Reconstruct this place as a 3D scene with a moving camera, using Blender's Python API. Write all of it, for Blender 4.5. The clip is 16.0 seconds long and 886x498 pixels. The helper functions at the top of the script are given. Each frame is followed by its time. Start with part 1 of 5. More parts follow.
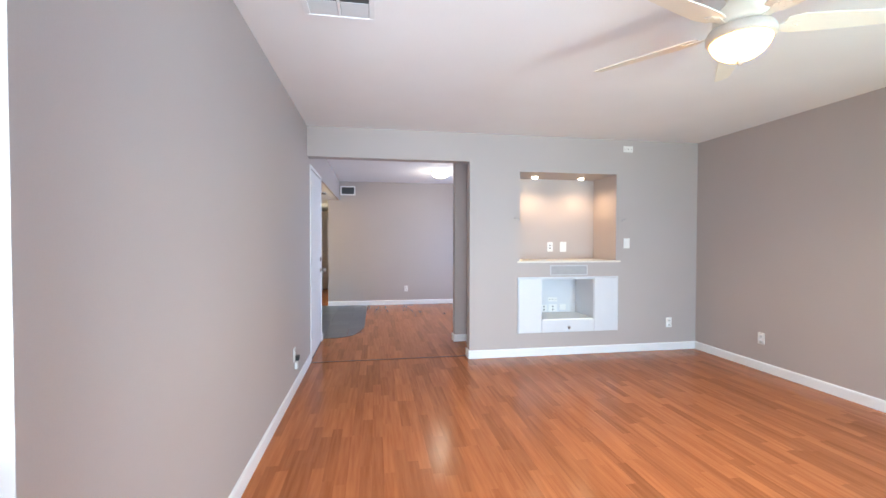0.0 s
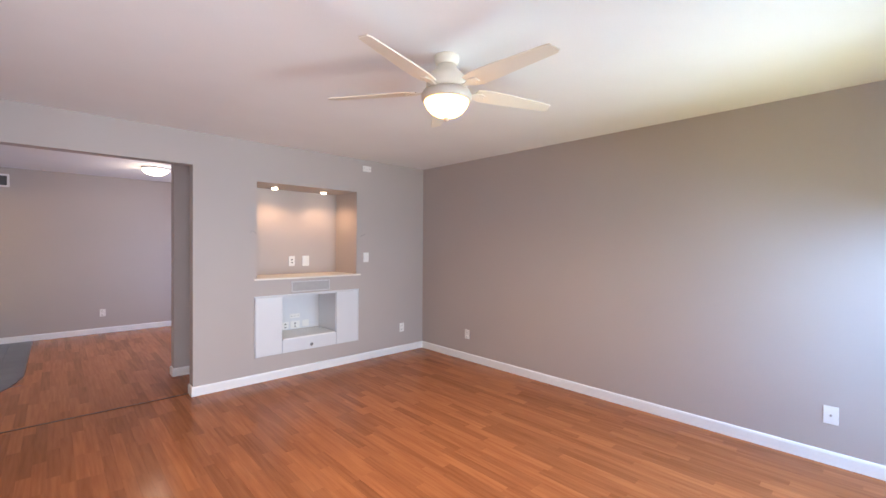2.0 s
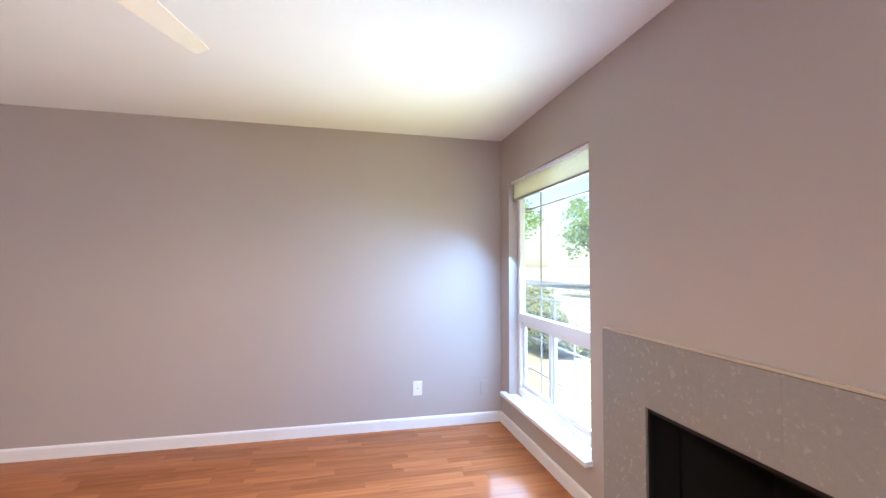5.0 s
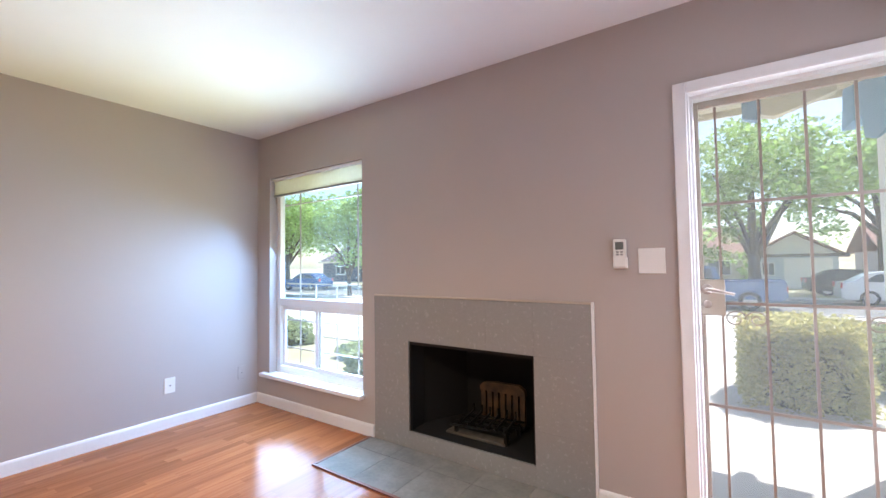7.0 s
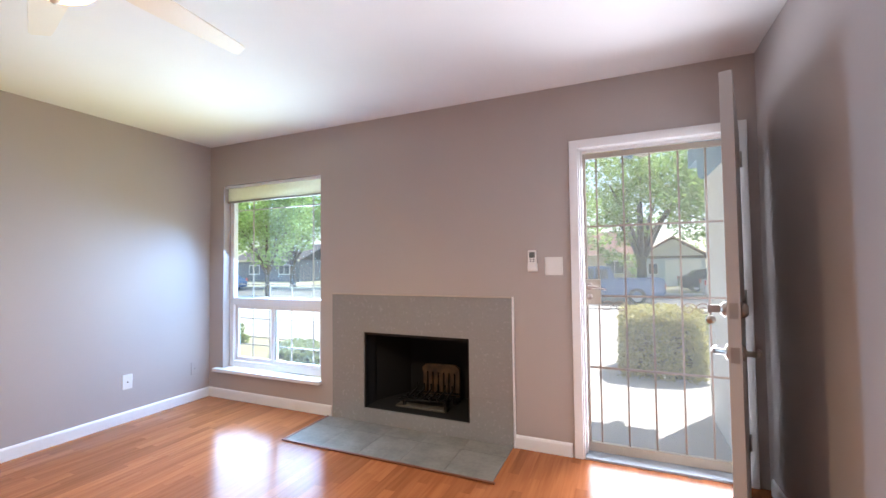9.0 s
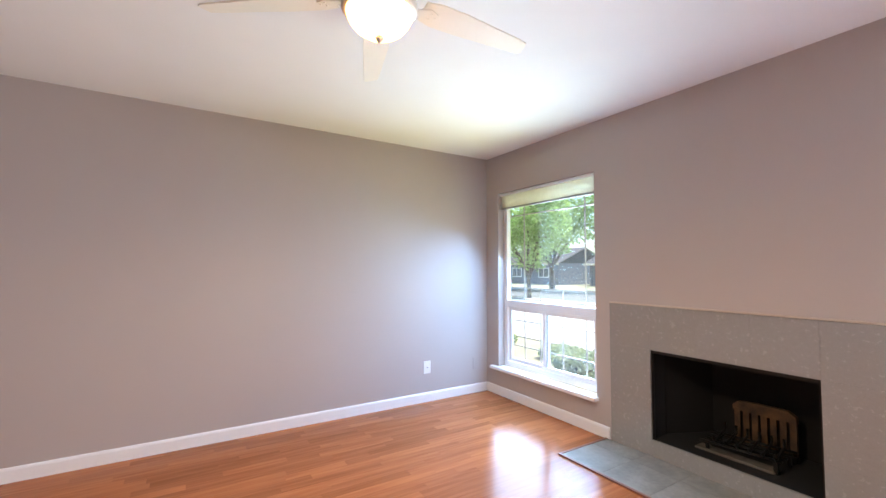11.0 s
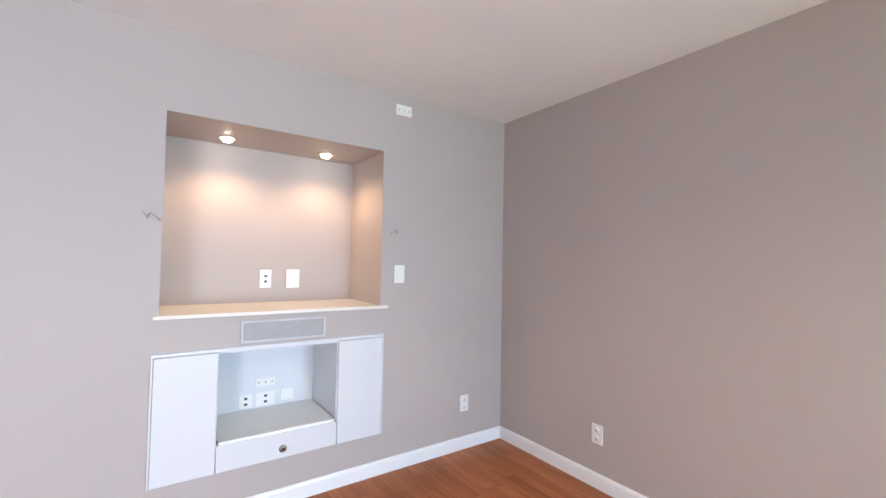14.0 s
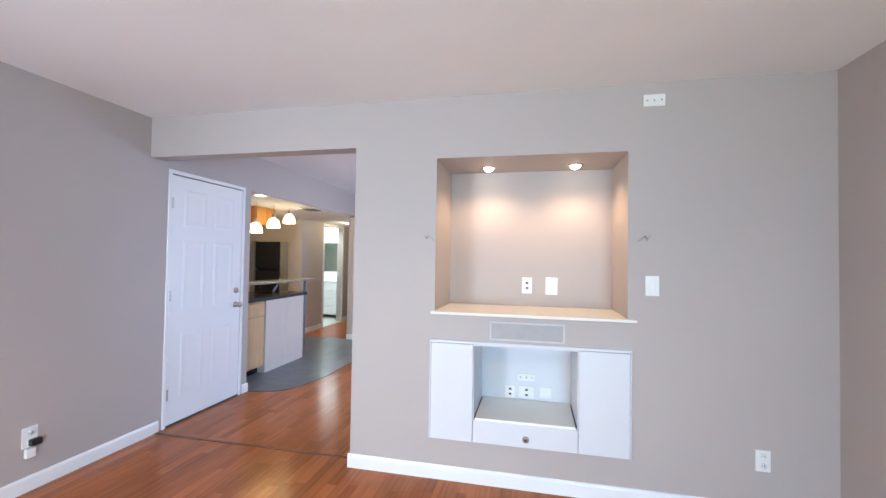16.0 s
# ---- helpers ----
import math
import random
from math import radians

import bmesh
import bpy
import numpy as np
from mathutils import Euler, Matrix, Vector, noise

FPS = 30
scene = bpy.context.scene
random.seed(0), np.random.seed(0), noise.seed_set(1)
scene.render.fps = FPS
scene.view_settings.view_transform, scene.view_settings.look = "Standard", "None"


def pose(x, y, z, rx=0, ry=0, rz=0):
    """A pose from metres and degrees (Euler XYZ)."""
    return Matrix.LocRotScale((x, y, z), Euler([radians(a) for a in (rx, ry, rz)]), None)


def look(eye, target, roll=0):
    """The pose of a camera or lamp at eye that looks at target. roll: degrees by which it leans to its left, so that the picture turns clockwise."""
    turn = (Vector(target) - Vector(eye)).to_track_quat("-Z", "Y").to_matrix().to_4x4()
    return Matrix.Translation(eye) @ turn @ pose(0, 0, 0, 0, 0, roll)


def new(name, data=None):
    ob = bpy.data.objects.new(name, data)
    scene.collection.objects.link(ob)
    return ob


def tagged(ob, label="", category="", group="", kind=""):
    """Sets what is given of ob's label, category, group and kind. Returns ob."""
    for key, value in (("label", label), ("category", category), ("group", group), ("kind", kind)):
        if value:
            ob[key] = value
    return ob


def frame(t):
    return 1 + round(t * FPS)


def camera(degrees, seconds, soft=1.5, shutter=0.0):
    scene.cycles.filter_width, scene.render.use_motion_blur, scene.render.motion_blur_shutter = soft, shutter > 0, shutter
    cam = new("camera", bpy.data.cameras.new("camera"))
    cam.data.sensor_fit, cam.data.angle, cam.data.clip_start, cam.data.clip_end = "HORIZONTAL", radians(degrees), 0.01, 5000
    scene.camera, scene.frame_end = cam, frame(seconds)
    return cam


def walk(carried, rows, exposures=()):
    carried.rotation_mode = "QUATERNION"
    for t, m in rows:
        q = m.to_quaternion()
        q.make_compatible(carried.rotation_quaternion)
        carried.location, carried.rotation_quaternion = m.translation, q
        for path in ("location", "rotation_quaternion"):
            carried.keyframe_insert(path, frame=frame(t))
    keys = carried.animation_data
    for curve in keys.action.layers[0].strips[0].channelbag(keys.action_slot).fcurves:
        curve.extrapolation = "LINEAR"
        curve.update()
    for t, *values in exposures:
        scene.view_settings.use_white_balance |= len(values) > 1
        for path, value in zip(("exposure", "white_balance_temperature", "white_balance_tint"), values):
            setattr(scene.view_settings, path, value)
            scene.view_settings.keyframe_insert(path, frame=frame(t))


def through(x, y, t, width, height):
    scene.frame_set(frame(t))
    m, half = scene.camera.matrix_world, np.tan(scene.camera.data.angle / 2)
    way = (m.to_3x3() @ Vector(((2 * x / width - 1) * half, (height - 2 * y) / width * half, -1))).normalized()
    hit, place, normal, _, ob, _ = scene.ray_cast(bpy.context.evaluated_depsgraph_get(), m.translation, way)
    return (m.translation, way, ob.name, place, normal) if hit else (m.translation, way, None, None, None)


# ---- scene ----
cam = camera(94.0, 16.0)
PATH = [
    (0, (0.675, 0.491, 1.287), (1.002, 2.464, 1.247), 0.1),
    (0.5, (0.679, 0.418, 1.415), (1.102, 2.372, 1.373), 0.0),
    (1, (0.694, 0.443, 1.463), (1.38, 2.322, 1.429), 0.2),
    (1.5, (0.711, 0.447, 1.437), (1.743, 2.16, 1.414), 0.4),
    (2, (0.772, 0.513, 1.425), (2.14, 1.972, 1.403), 0.4),
    (2.5, (0.908, 0.608, 1.405), (2.546, 1.756, 1.394), 0.5),
    (3, (0.963, 0.731, 1.396), (2.785, 1.556, 1.393), 0.5),
    (3.5, (0.977, 0.852, 1.384), (2.907, 1.379, 1.404), 0.4),
    (3.7, (0.988, 0.904, 1.388), (2.947, 1.307, 1.417), 0.5),
    (6, (1.05, 1.706, 1.276), (2.712, 0.598, 1.368), -0.4),
    (6.5, (0.921, 1.947, 1.243), (2.334, 0.534, 1.332), -0.6),
    (7, (0.842, 2.213, 1.234), (1.974, 0.566, 1.313), -0.8),
    (7.5, (0.795, 2.408, 1.264), (1.686, 0.619, 1.336), -0.9),
    (8, (0.705, 2.587, 1.258), (1.45, 0.732, 1.332), -1.0),
    (8.2, (0.688, 2.656, 1.268), (1.401, 0.789, 1.34), -0.8),
    (10.3, (0.815, 2.916, 1.258), (2.155, 1.434, 1.349), -0.3),
    (10.5, (0.833, 2.863, 1.253), (2.291, 1.497, 1.355), -0.2),
    (11, (0.969, 2.737, 1.279), (2.665, 1.681, 1.372), 0.1),
    (11.5, (1.17, 2.623, 1.281), (3.055, 1.962, 1.384), 0.4),
    (12, (1.422, 2.495, 1.321), (3.411, 2.303, 1.393), 0.8),
    (12.5, (1.659, 2.462, 1.303), (3.629, 2.788, 1.398), 0.6),
    (13, (1.894, 2.441, 1.304), (3.702, 3.29, 1.388), 0.5),
    (13.5, (2.077, 2.48, 1.318), (3.599, 3.775, 1.389), 1.0),
    (14, (2.233, 2.481, 1.342), (3.379, 4.119, 1.407), 1.1),
    (14.5, (2.329, 2.45, 1.337), (3.098, 4.295, 1.403), 1.1),
    (15, (2.478, 2.413, 1.35), (2.862, 4.375, 1.411), 1.1),
    (15.5, (2.679, 2.379, 1.388), (2.661, 4.379, 1.439), 1.0),
    (16, (2.882, 2.265, 1.398), (2.454, 4.218, 1.446), 0.9),
]
# seconds, stops, kelvin, tint: the clip's camera opens up and cools towards the end
EXPOSURES = [(0, 1.42, 5950, 1), (0.5, 1.33, 6000, 3), (1.5, 1.17, 5950, 3), (2, 0.97, 6500, 13), (3, 0.94, 6450, 13), (3.6, 1.0, 6450, 14), (6, 1.2, 6350, 14), (6.5, 1.14, 6250, 12), (8, 1.04, 6300, 11), (10.5, 1.06, 6400, 12), (11.5, 1.28, 6400, 12), (12.5, 1.34, 6750, 13), (13.2, 1.42, 6450, 11), (14, 1.38, 6000, 6), (16, 1.39, 5850, 3)]
walk(cam, [(t, look(eye, target, roll)) for t, eye, target, roll in PATH], EXPOSURES)

WINDOW_W, DOOR_W, DINING_W, FAN_W, SPOT_W = 24.5, 28, 21, 49, 3.9
# world, sun, daylight in the openings
SUN = Vector((-0.28, -0.44, 0.86)).normalized()
world = bpy.data.worlds.new("sky")
scene.world = world
world.use_nodes = True
wn = world.node_tree.nodes
sky = wn.new("ShaderNodeTexSky")
sky.sky_type, sky.sun_disc = "NISHITA", False
sky.sun_elevation = math.asin(SUN.z)
sky.sun_rotation = math.atan2(SUN.x, SUN.y)
wn["Background"].inputs["Strength"].default_value = 0.15
world.node_tree.links.new(sky.outputs[0], wn["Background"].inputs[0])


def lamp(name, kind, m, power, colour=(1, 1, 1), **more):
    data = bpy.data.lights.new(name, kind)
    data.energy, data.color = power, colour
    for key, value in more.items():
        if key == "size":
            data.shape, data.size, data.size_y = "RECTANGLE", value[0], value[1]
        if key == "radius":
            data.shadow_soft_size = value
        if key == "spot":
            data.spot_size, data.spot_blend = radians(value), 0.7
        if key == "fan_out":
            data.spread = radians(value)
        if key == "angle":
            data.angle = radians(value)
    ob = new(name, data)
    ob.matrix_world = m
    return ob


lamp("sun", "SUN", look(SUN * 20, (0, 0, 0)), 5.0, (1.0, 0.95, 0.87), angle=0.5)
lamp("window_daylight", "AREA", look((3.69, -0.17, 1.12), (4.2, 2.1, -1.1)), WINDOW_W, (0.32, 0.57, 1.0), size=(1.1, 1.5), fan_out=142)
# extra blue fill in the same window, added to brighten the west wall
lamp("window_garden_light", "AREA", look((3.69, -0.19, 1.05), (-0.3, 3.8, 1.2)), 31, (0.46, 0.68, 1.0), size=(1.15, 1.6), fan_out=130)
lamp("window_ground_bounce", "AREA", look((3.69, -0.18, 1.0), (2.9, 2.8, 2.7)), 8.0, (0.98, 1.0, 0.46), size=(1.15, 1.5), fan_out=115)
lamp("door_daylight", "AREA", look((0.55, -0.085, 1.0), (0.55, 3, 1.0)), DOOR_W, (0.86, 0.89, 1.0), size=(0.8, 1.85), fan_out=128)
lamp("dining_daylight", "AREA", look((3.34, 7.4, 1.25), (0.6, 7.1, 0.85)), DINING_W, (0.55, 0.66, 1.0), size=(1.2, 1.2), fan_out=160)
lamp("fan_bulb", "SPOT", pose(2.335, 2.16, 2.08), FAN_W, (1.0, 0.76, 0.51), spot=174, radius=0.09)
lamp("dining_bulb", "POINT", pose(1.78, 7.4, 2.30), 6.5, (1.0, 0.78, 0.57), radius=0.1)
for sx in (2.565, 3.155):
    lamp("niche_bulb", "SPOT", pose(sx, 5.12, 1.93), SPOT_W, (1.0, 0.61, 0.36), spot=170, radius=0.05)
for k in range(3):
    lamp("pendant_bulb", "POINT", pose(-0.5, 6.78 + 0.36 * k, 1.655 + 0.09 * k), 1.6, (1.0, 0.60, 0.22), radius=0.05)
lamp("bath_daylight", "AREA", look((-1.75, 10.6, 2.0), (-1.9, 11.2, 0.6)), 13, (0.9, 1.0, 0.97), size=(0.5, 0.8))
# two added fill lights without fixtures, to brighten kitchen and hall
lamp("kitchen_bulb", "POINT", pose(-1.6, 7.6, 1.95), 13.0, (1.0, 0.66, 0.28), radius=0.06)
lamp("hall_bulb", "POINT", pose(-0.7, 10.0, 2.0), 4, (1.0, 0.78, 0.52), radius=0.06)


# ---- materials ----
def mat(name, colour, rough=0.6, metal=0.0, var=0.08, scale=6.0, fine=90.0, bump=0.05, second=None, stretch=(1, 1, 1), rand="", spec=0.5, emit=0.0, emit_colour=None, patch=0.5, spread=0.12, through=0.0):
    """A surface with broad and fine variation, and a fine relief."""
    m = bpy.data.materials.new(name)
    m.use_nodes = True
    nt = m.node_tree
    n, l = nt.nodes, nt.links
    b = n["Principled BSDF"]
    geo = n.new("ShaderNodeNewGeometry")
    mapping = n.new("ShaderNodeMapping")
    mapping.inputs["Scale"].default_value = stretch
    l.new(geo.outputs["Position"], mapping.inputs[0])
    big = n.new("ShaderNodeTexNoise")
    big.inputs["Scale"].default_value = scale
    big.inputs["Detail"].default_value = 4
    small = n.new("ShaderNodeTexNoise")
    small.inputs["Scale"].default_value = fine
    small.inputs["Detail"].default_value = 3
    source = mapping.outputs[0]
    if rand:
        seed = n.new("ShaderNodeObjectInfo") if rand == "object" else geo
        value = seed.outputs["Random"] if rand == "object" else geo.outputs["Random Per Island"]
        shift = n.new("ShaderNodeVectorMath")
        shift.operation = "MULTIPLY_ADD"
        l.new(value, shift.inputs[0])
        shift.inputs[1].default_value = (37, 53, 71)
        l.new(source, shift.inputs[2])
        source = shift.outputs[0]
    l.new(source, big.inputs["Vector"])
    l.new(source, small.inputs["Vector"])
    ramp = n.new("ShaderNodeValToRGB")
    c2 = second or tuple(max(0.0, c * (1 - 2 * var)) for c in colour)
    ramp.color_ramp.elements[0].color = (*c2, 1)
    ramp.color_ramp.elements[1].color = (*colour, 1)
    ramp.color_ramp.elements[0].position, ramp.color_ramp.elements[1].position = 0.5 - patch / 2, 0.5 + patch / 2
    l.new(big.outputs[0], ramp.inputs[0])
    grain = n.new("ShaderNodeMapRange")
    grain.inputs["To Min"].default_value, grain.inputs["To Max"].default_value = 1 - var, 1 + var
    l.new(small.outputs[0], grain.inputs[0])
    mul = n.new("ShaderNodeVectorMath")
    mul.operation = "SCALE"
    l.new(ramp.outputs[0], mul.inputs[0])
    last = grain.outputs[0]
    if rand:
        piece = n.new("ShaderNodeMapRange")
        piece.inputs["To Min"].default_value, piece.inputs["To Max"].default_value = 1 - spread, 1 + spread
        l.new(value, piece.inputs[0])
        both = n.new("ShaderNodeMath")
        both.operation = "MULTIPLY"
        l.new(last, both.inputs[0])
        l.new(piece.outputs[0], both.inputs[1])
        last = both.outputs[0]
    l.new(last, mul.inputs["Scale"])
    l.new(mul.outputs[0], b.inputs["Base Color"])
    r = n.new("ShaderNodeMapRange")
    r.inputs["To Min"].default_value, r.inputs["To Max"].default_value = max(0.02, rough - 0.05), min(1, rough + 0.05)
    l.new(big.outputs[0], r.inputs[0])
    l.new(r.outputs[0], b.inputs["Roughness"])
    b.inputs["Metallic"].default_value = metal
    b.inputs["Specular IOR Level"].default_value = spec
    if bump:
        relief = n.new("ShaderNodeBump")
        relief.inputs["Strength"].default_value = bump
        relief.inputs["Distance"].default_value = 0.002
        l.new(small.outputs[0], relief.inputs["Height"])
        l.new(relief.outputs[0], b.inputs["Normal"])
    if through:
        pass_on, mix = n.new("ShaderNodeBsdfTranslucent"), n.new("ShaderNodeMixShader")
        l.new(mul.outputs[0], pass_on.inputs["Color"])
        mix.inputs[0].default_value = through
        l.new(b.outputs[0], mix.inputs[1])
        l.new(pass_on.outputs[0], mix.inputs[2])
        l.new(mix.outputs[0], n["Material Output"].inputs[0])
    if emit:
        b.inputs["Emission Color"].default_value = (*(emit_colour or colour), 1)
        b.inputs["Emission Strength"].default_value = emit
    return m


def glass(name, tint=(1, 1, 1), gloss=0.07):
    m = bpy.data.materials.new(name)
    m.use_nodes = True
    n, l = m.node_tree.nodes, m.node_tree.links
    n.remove(n["Principled BSDF"])
    clear, shine, mix = n.new("ShaderNodeBsdfTransparent"), n.new("ShaderNodeBsdfGlossy"), n.new("ShaderNodeMixShader")
    clear.inputs[0].default_value = (*tint, 1)
    shine.inputs["Roughness"].default_value = 0.02
    mix.inputs[0].default_value = gloss
    l.new(clear.outputs[0], mix.inputs[1])
    l.new(shine.outputs[0], mix.inputs[2])
    l.new(mix.outputs[0], n["Material Output"].inputs[0])
    return m


WALL = mat("greige_wall_paint", (0.46, 0.412, 0.385), 0.55, var=0.02, scale=1.5, fine=160, bump=0.12, spec=0.35)
CEIL = mat("white_ceiling_paint", (0.84, 0.83, 0.82), 0.8, var=0.02, scale=2.0, fine=120, bump=0.3, spec=0.2)
TRIM = mat("white_trim_paint", (0.82, 0.82, 0.82), 0.32, var=0.02, scale=5, bump=0.03)
CABW = mat("white_cabinet_paint", (0.68, 0.69, 0.71), 0.35, var=0.015, scale=4, bump=0.02)
# white door paint, dimmed in colour for the shade on the open leaf
ENTRYW = mat("shade_dimmed_entry_paint", (0.54, 0.525, 0.51), 0.62, var=0.01, scale=3, bump=0.0, spec=0.2)
DOORW = mat("white_door_paint", (0.80, 0.80, 0.81), 0.35, var=0.006, scale=3, bump=0.0)
PLASTIC = mat("white_plastic", (0.80, 0.79, 0.76), 0.3, var=0.01, bump=0.0)
DARKPL = mat("dark_plastic", (0.02, 0.02, 0.022), 0.4, var=0.1)
WOOD = mat("red_brown_laminate", (0.40, 0.142, 0.052), 0.20, var=0.06, scale=5, fine=70, bump=0.012, second=(0.31, 0.101, 0.036), stretch=(9, 0.5, 1), spread=0.19, rand="object", spec=0.14, patch=0.35)
WOODJ = mat("red_brown_laminate_rest", (0.40, 0.142, 0.052), 0.20, var=0.06, scale=5, fine=70, bump=0.012, second=(0.31, 0.101, 0.036), stretch=(9, 0.5, 1), spread=0.19, rand="island", spec=0.14, patch=0.35)
GAP = mat("dark_floor_joint", (0.05, 0.02, 0.01), 0.6, var=0.1)
SLATE = mat("blue_grey_slate", (0.15, 0.17, 0.20), 0.32, var=0.2, scale=7, fine=60, bump=0.12, second=(0.085, 0.10, 0.12), rand="object")
HEARTH = mat("grey_green_stone_tile", (0.27, 0.25, 0.212), 0.6, var=0.2, scale=7, fine=45, bump=0.3, second=(0.17, 0.158, 0.134), rand="object", spread=0.05, spec=0.3)
SURR = mat("grey_stone_surround", (0.31, 0.302, 0.295), 0.26, var=0.08, scale=48, fine=170, bump=0, patch=1.0, second=(0.27, 0.264, 0.255), rand="object", spread=0.02)
GROUT = mat("grey_grout", (0.24, 0.235, 0.22), 0.8, var=0.1)
SOOT = mat("sooty_firebox", (0.007, 0.0062, 0.0058), 0.9, var=0.3, scale=4, bump=0.4)
IRON = mat("black_iron", (0.02, 0.018, 0.016), 0.5, 0.6, var=0.2)
LOG = mat("scorched_fire_back", (0.13, 0.068, 0.027), 0.8, var=0.3, scale=12, bump=0.4, second=(0.03, 0.018, 0.01))
NICKEL = mat("satin_nickel", (0.45, 0.42, 0.38), 0.32, 1.0, var=0.04)
STEEL = mat("stainless_steel", (0.55, 0.55, 0.53), 0.3, 1.0, var=0.05, stretch=(1, 1, 30))
# white enamel with the bowl's warm light put into its colour
FANW = mat("white_fan_enamel_warm_lit", (0.79, 0.73, 0.61), 0.4, var=0.02)
FANRIM = mat("cream_enamel_collar", (0.62, 0.56, 0.48), 0.4, 0.1, var=0.05)
BOWL = mat("lit_frosted_bowl", (0.9, 0.8, 0.6), 0.4, var=0.01, bump=0, emit=5.6, emit_colour=(1.0, 0.51, 0.14))
GLOW = mat("lit_frosted_glass", (0.9, 0.85, 0.75), 0.4, var=0.01, bump=0, emit=4.0, emit_colour=(1.0, 0.86, 0.64))
PENDG = mat("lit_warm_pendant_glass", (0.9, 0.82, 0.68), 0.4, var=0.01, bump=0, emit=2.6, emit_colour=(1.0, 0.76, 0.42))
BULB = mat("lit_bulb", (0.9, 0.8, 0.7), 0.4, var=0.01, bump=0, emit=9.0, emit_colour=(1.0, 0.80, 0.58))
VINYL = mat("white_vinyl", (0.80, 0.81, 0.82), 0.35, var=0.015)
BLIND = mat("cream_blind_fabric", (0.86, 0.86, 0.76), 0.8, var=0.03, scale=30, fine=300, through=0.5)
PANE = glass("window_glass", (0.96, 1.0, 0.99), 0.06)
SCREEN = glass("screen_mesh_haze", (0.99, 0.99, 0.99), 0.20)
# a little white scatter put into the glass as haze over the bright view
pane_haze = PANE.node_tree.nodes.new("ShaderNodeBsdfTranslucent")
pane_veil = PANE.node_tree.nodes.new("ShaderNodeMixShader")
pane_veil.inputs[0].default_value = 0.012
PANE.node_tree.links.new(PANE.node_tree.nodes["Mix Shader"].outputs[0], pane_veil.inputs[1])
PANE.node_tree.links.new(pane_haze.outputs[0], pane_veil.inputs[2])
PANE.node_tree.links.new(pane_veil.outputs[0], PANE.node_tree.nodes["Material Output"].inputs[0])
# translucent white in the sheet veils the doorway like glare
sn = SCREEN.node_tree
screen_veil = sn.nodes.new("ShaderNodeBsdfTranslucent")
screen_veil.inputs[0].default_value = (0.85, 0.85, 0.85, 1)
sn.links.new(screen_veil.outputs[0], sn.nodes["Mix Shader"].inputs[2])
BLACK = mat("black_enamel", (0.012, 0.012, 0.013), 0.25, var=0.1)
MAPLE = mat("maple_cabinet", (0.62, 0.42, 0.24), 0.4, var=0.08, scale=6, fine=60, second=(0.50, 0.32, 0.17), stretch=(6, 6, 0.6))
PALEP = mat("pale_birch_panel", (0.66, 0.58, 0.52), 0.42, var=0.03, scale=4, fine=60, stretch=(5, 5, 0.6))
OAK = mat("honey_oak_cabinet", (0.55, 0.26, 0.05), 0.4, var=0.1, scale=6, second=(0.42, 0.18, 0.03), stretch=(6, 6, 0.6))
COUNTER = mat("dark_granite", (0.04, 0.04, 0.05), 0.18, var=0.3, scale=40, fine=200)
BARGLASS = mat("grey_bar_top", (0.25, 0.27, 0.28), 0.2, var=0.05)
GRILLE = mat("painted_grille_mesh", (0.40, 0.39, 0.39), 0.6, var=0.05, scale=20, fine=700, bump=0.3)
VENTD = mat("vent_shadow_grey", (0.10, 0.105, 0.11), 0.7, var=0.1)
VENTW = mat("vent_white_metal", (0.70, 0.73, 0.74), 0.45, var=0.03)
# bronze lightened in its colour for the glare round the bars
SECUR = mat("bronze_bar_with_glare", (0.38, 0.32, 0.28), 0.4, 0.3, var=0.1)
SECFR = mat("cream_security_frame", (0.48, 0.43, 0.36), 0.4, 0.1, var=0.05)
CONC = mat("pale_concrete", (0.62, 0.60, 0.57), 0.85, var=0.06, scale=1.2, fine=60, bump=0.3, second=(0.42, 0.41, 0.39))
ROADM = mat("worn_asphalt", (0.19, 0.19, 0.19), 0.9, var=0.1, scale=0.8, fine=50, bump=0.4)
GRASS = mat("dry_lawn", (0.31, 0.31, 0.18), 0.9, var=0.2, scale=1.5, fine=30, bump=0.6, second=(0.38, 0.34, 0.24))
LEAF = mat("green_leaves", (0.38, 0.54, 0.21), 0.5, var=0.2, scale=1.0, fine=9, bump=0, second=(0.24, 0.38, 0.11), rand="island", spread=0.3, through=0.7)
HEDGEL = mat("yellow_green_hedge_leaves", (0.62, 0.56, 0.24), 0.55, var=0.2, scale=3, fine=12, bump=0, second=(0.40, 0.40, 0.17), rand="island", spread=0.25, through=0.7)
SHRUBL = mat("pale_shrub_leaves", (0.34, 0.42, 0.17), 0.55, var=0.2, scale=3, fine=12, bump=0, second=(0.42, 0.44, 0.26), rand="island", through=0.4)
BARK = mat("brown_bark", (0.10, 0.075, 0.055), 0.9, var=0.25, scale=8, fine=40, bump=0.6, stretch=(4, 4, 0.8))
STUCCO = mat("white_stucco", (0.78, 0.78, 0.77), 0.85, var=0.03, scale=2, fine=90, bump=0.5)
BLUEP = mat("slate_blue_paint", (0.12, 0.27, 0.46), 0.6, var=0.05, scale=3)
CREAMP = mat("cream_eave_paint", (0.70, 0.64, 0.50), 0.6, var=0.04, scale=3)
GUTTER = mat("brown_gutter", (0.08, 0.06, 0.05), 0.5, var=0.1)
ROOFM = mat("red_brown_shingles", (0.30, 0.17, 0.14), 0.9, var=0.15, scale=3, fine=12, bump=0.5)
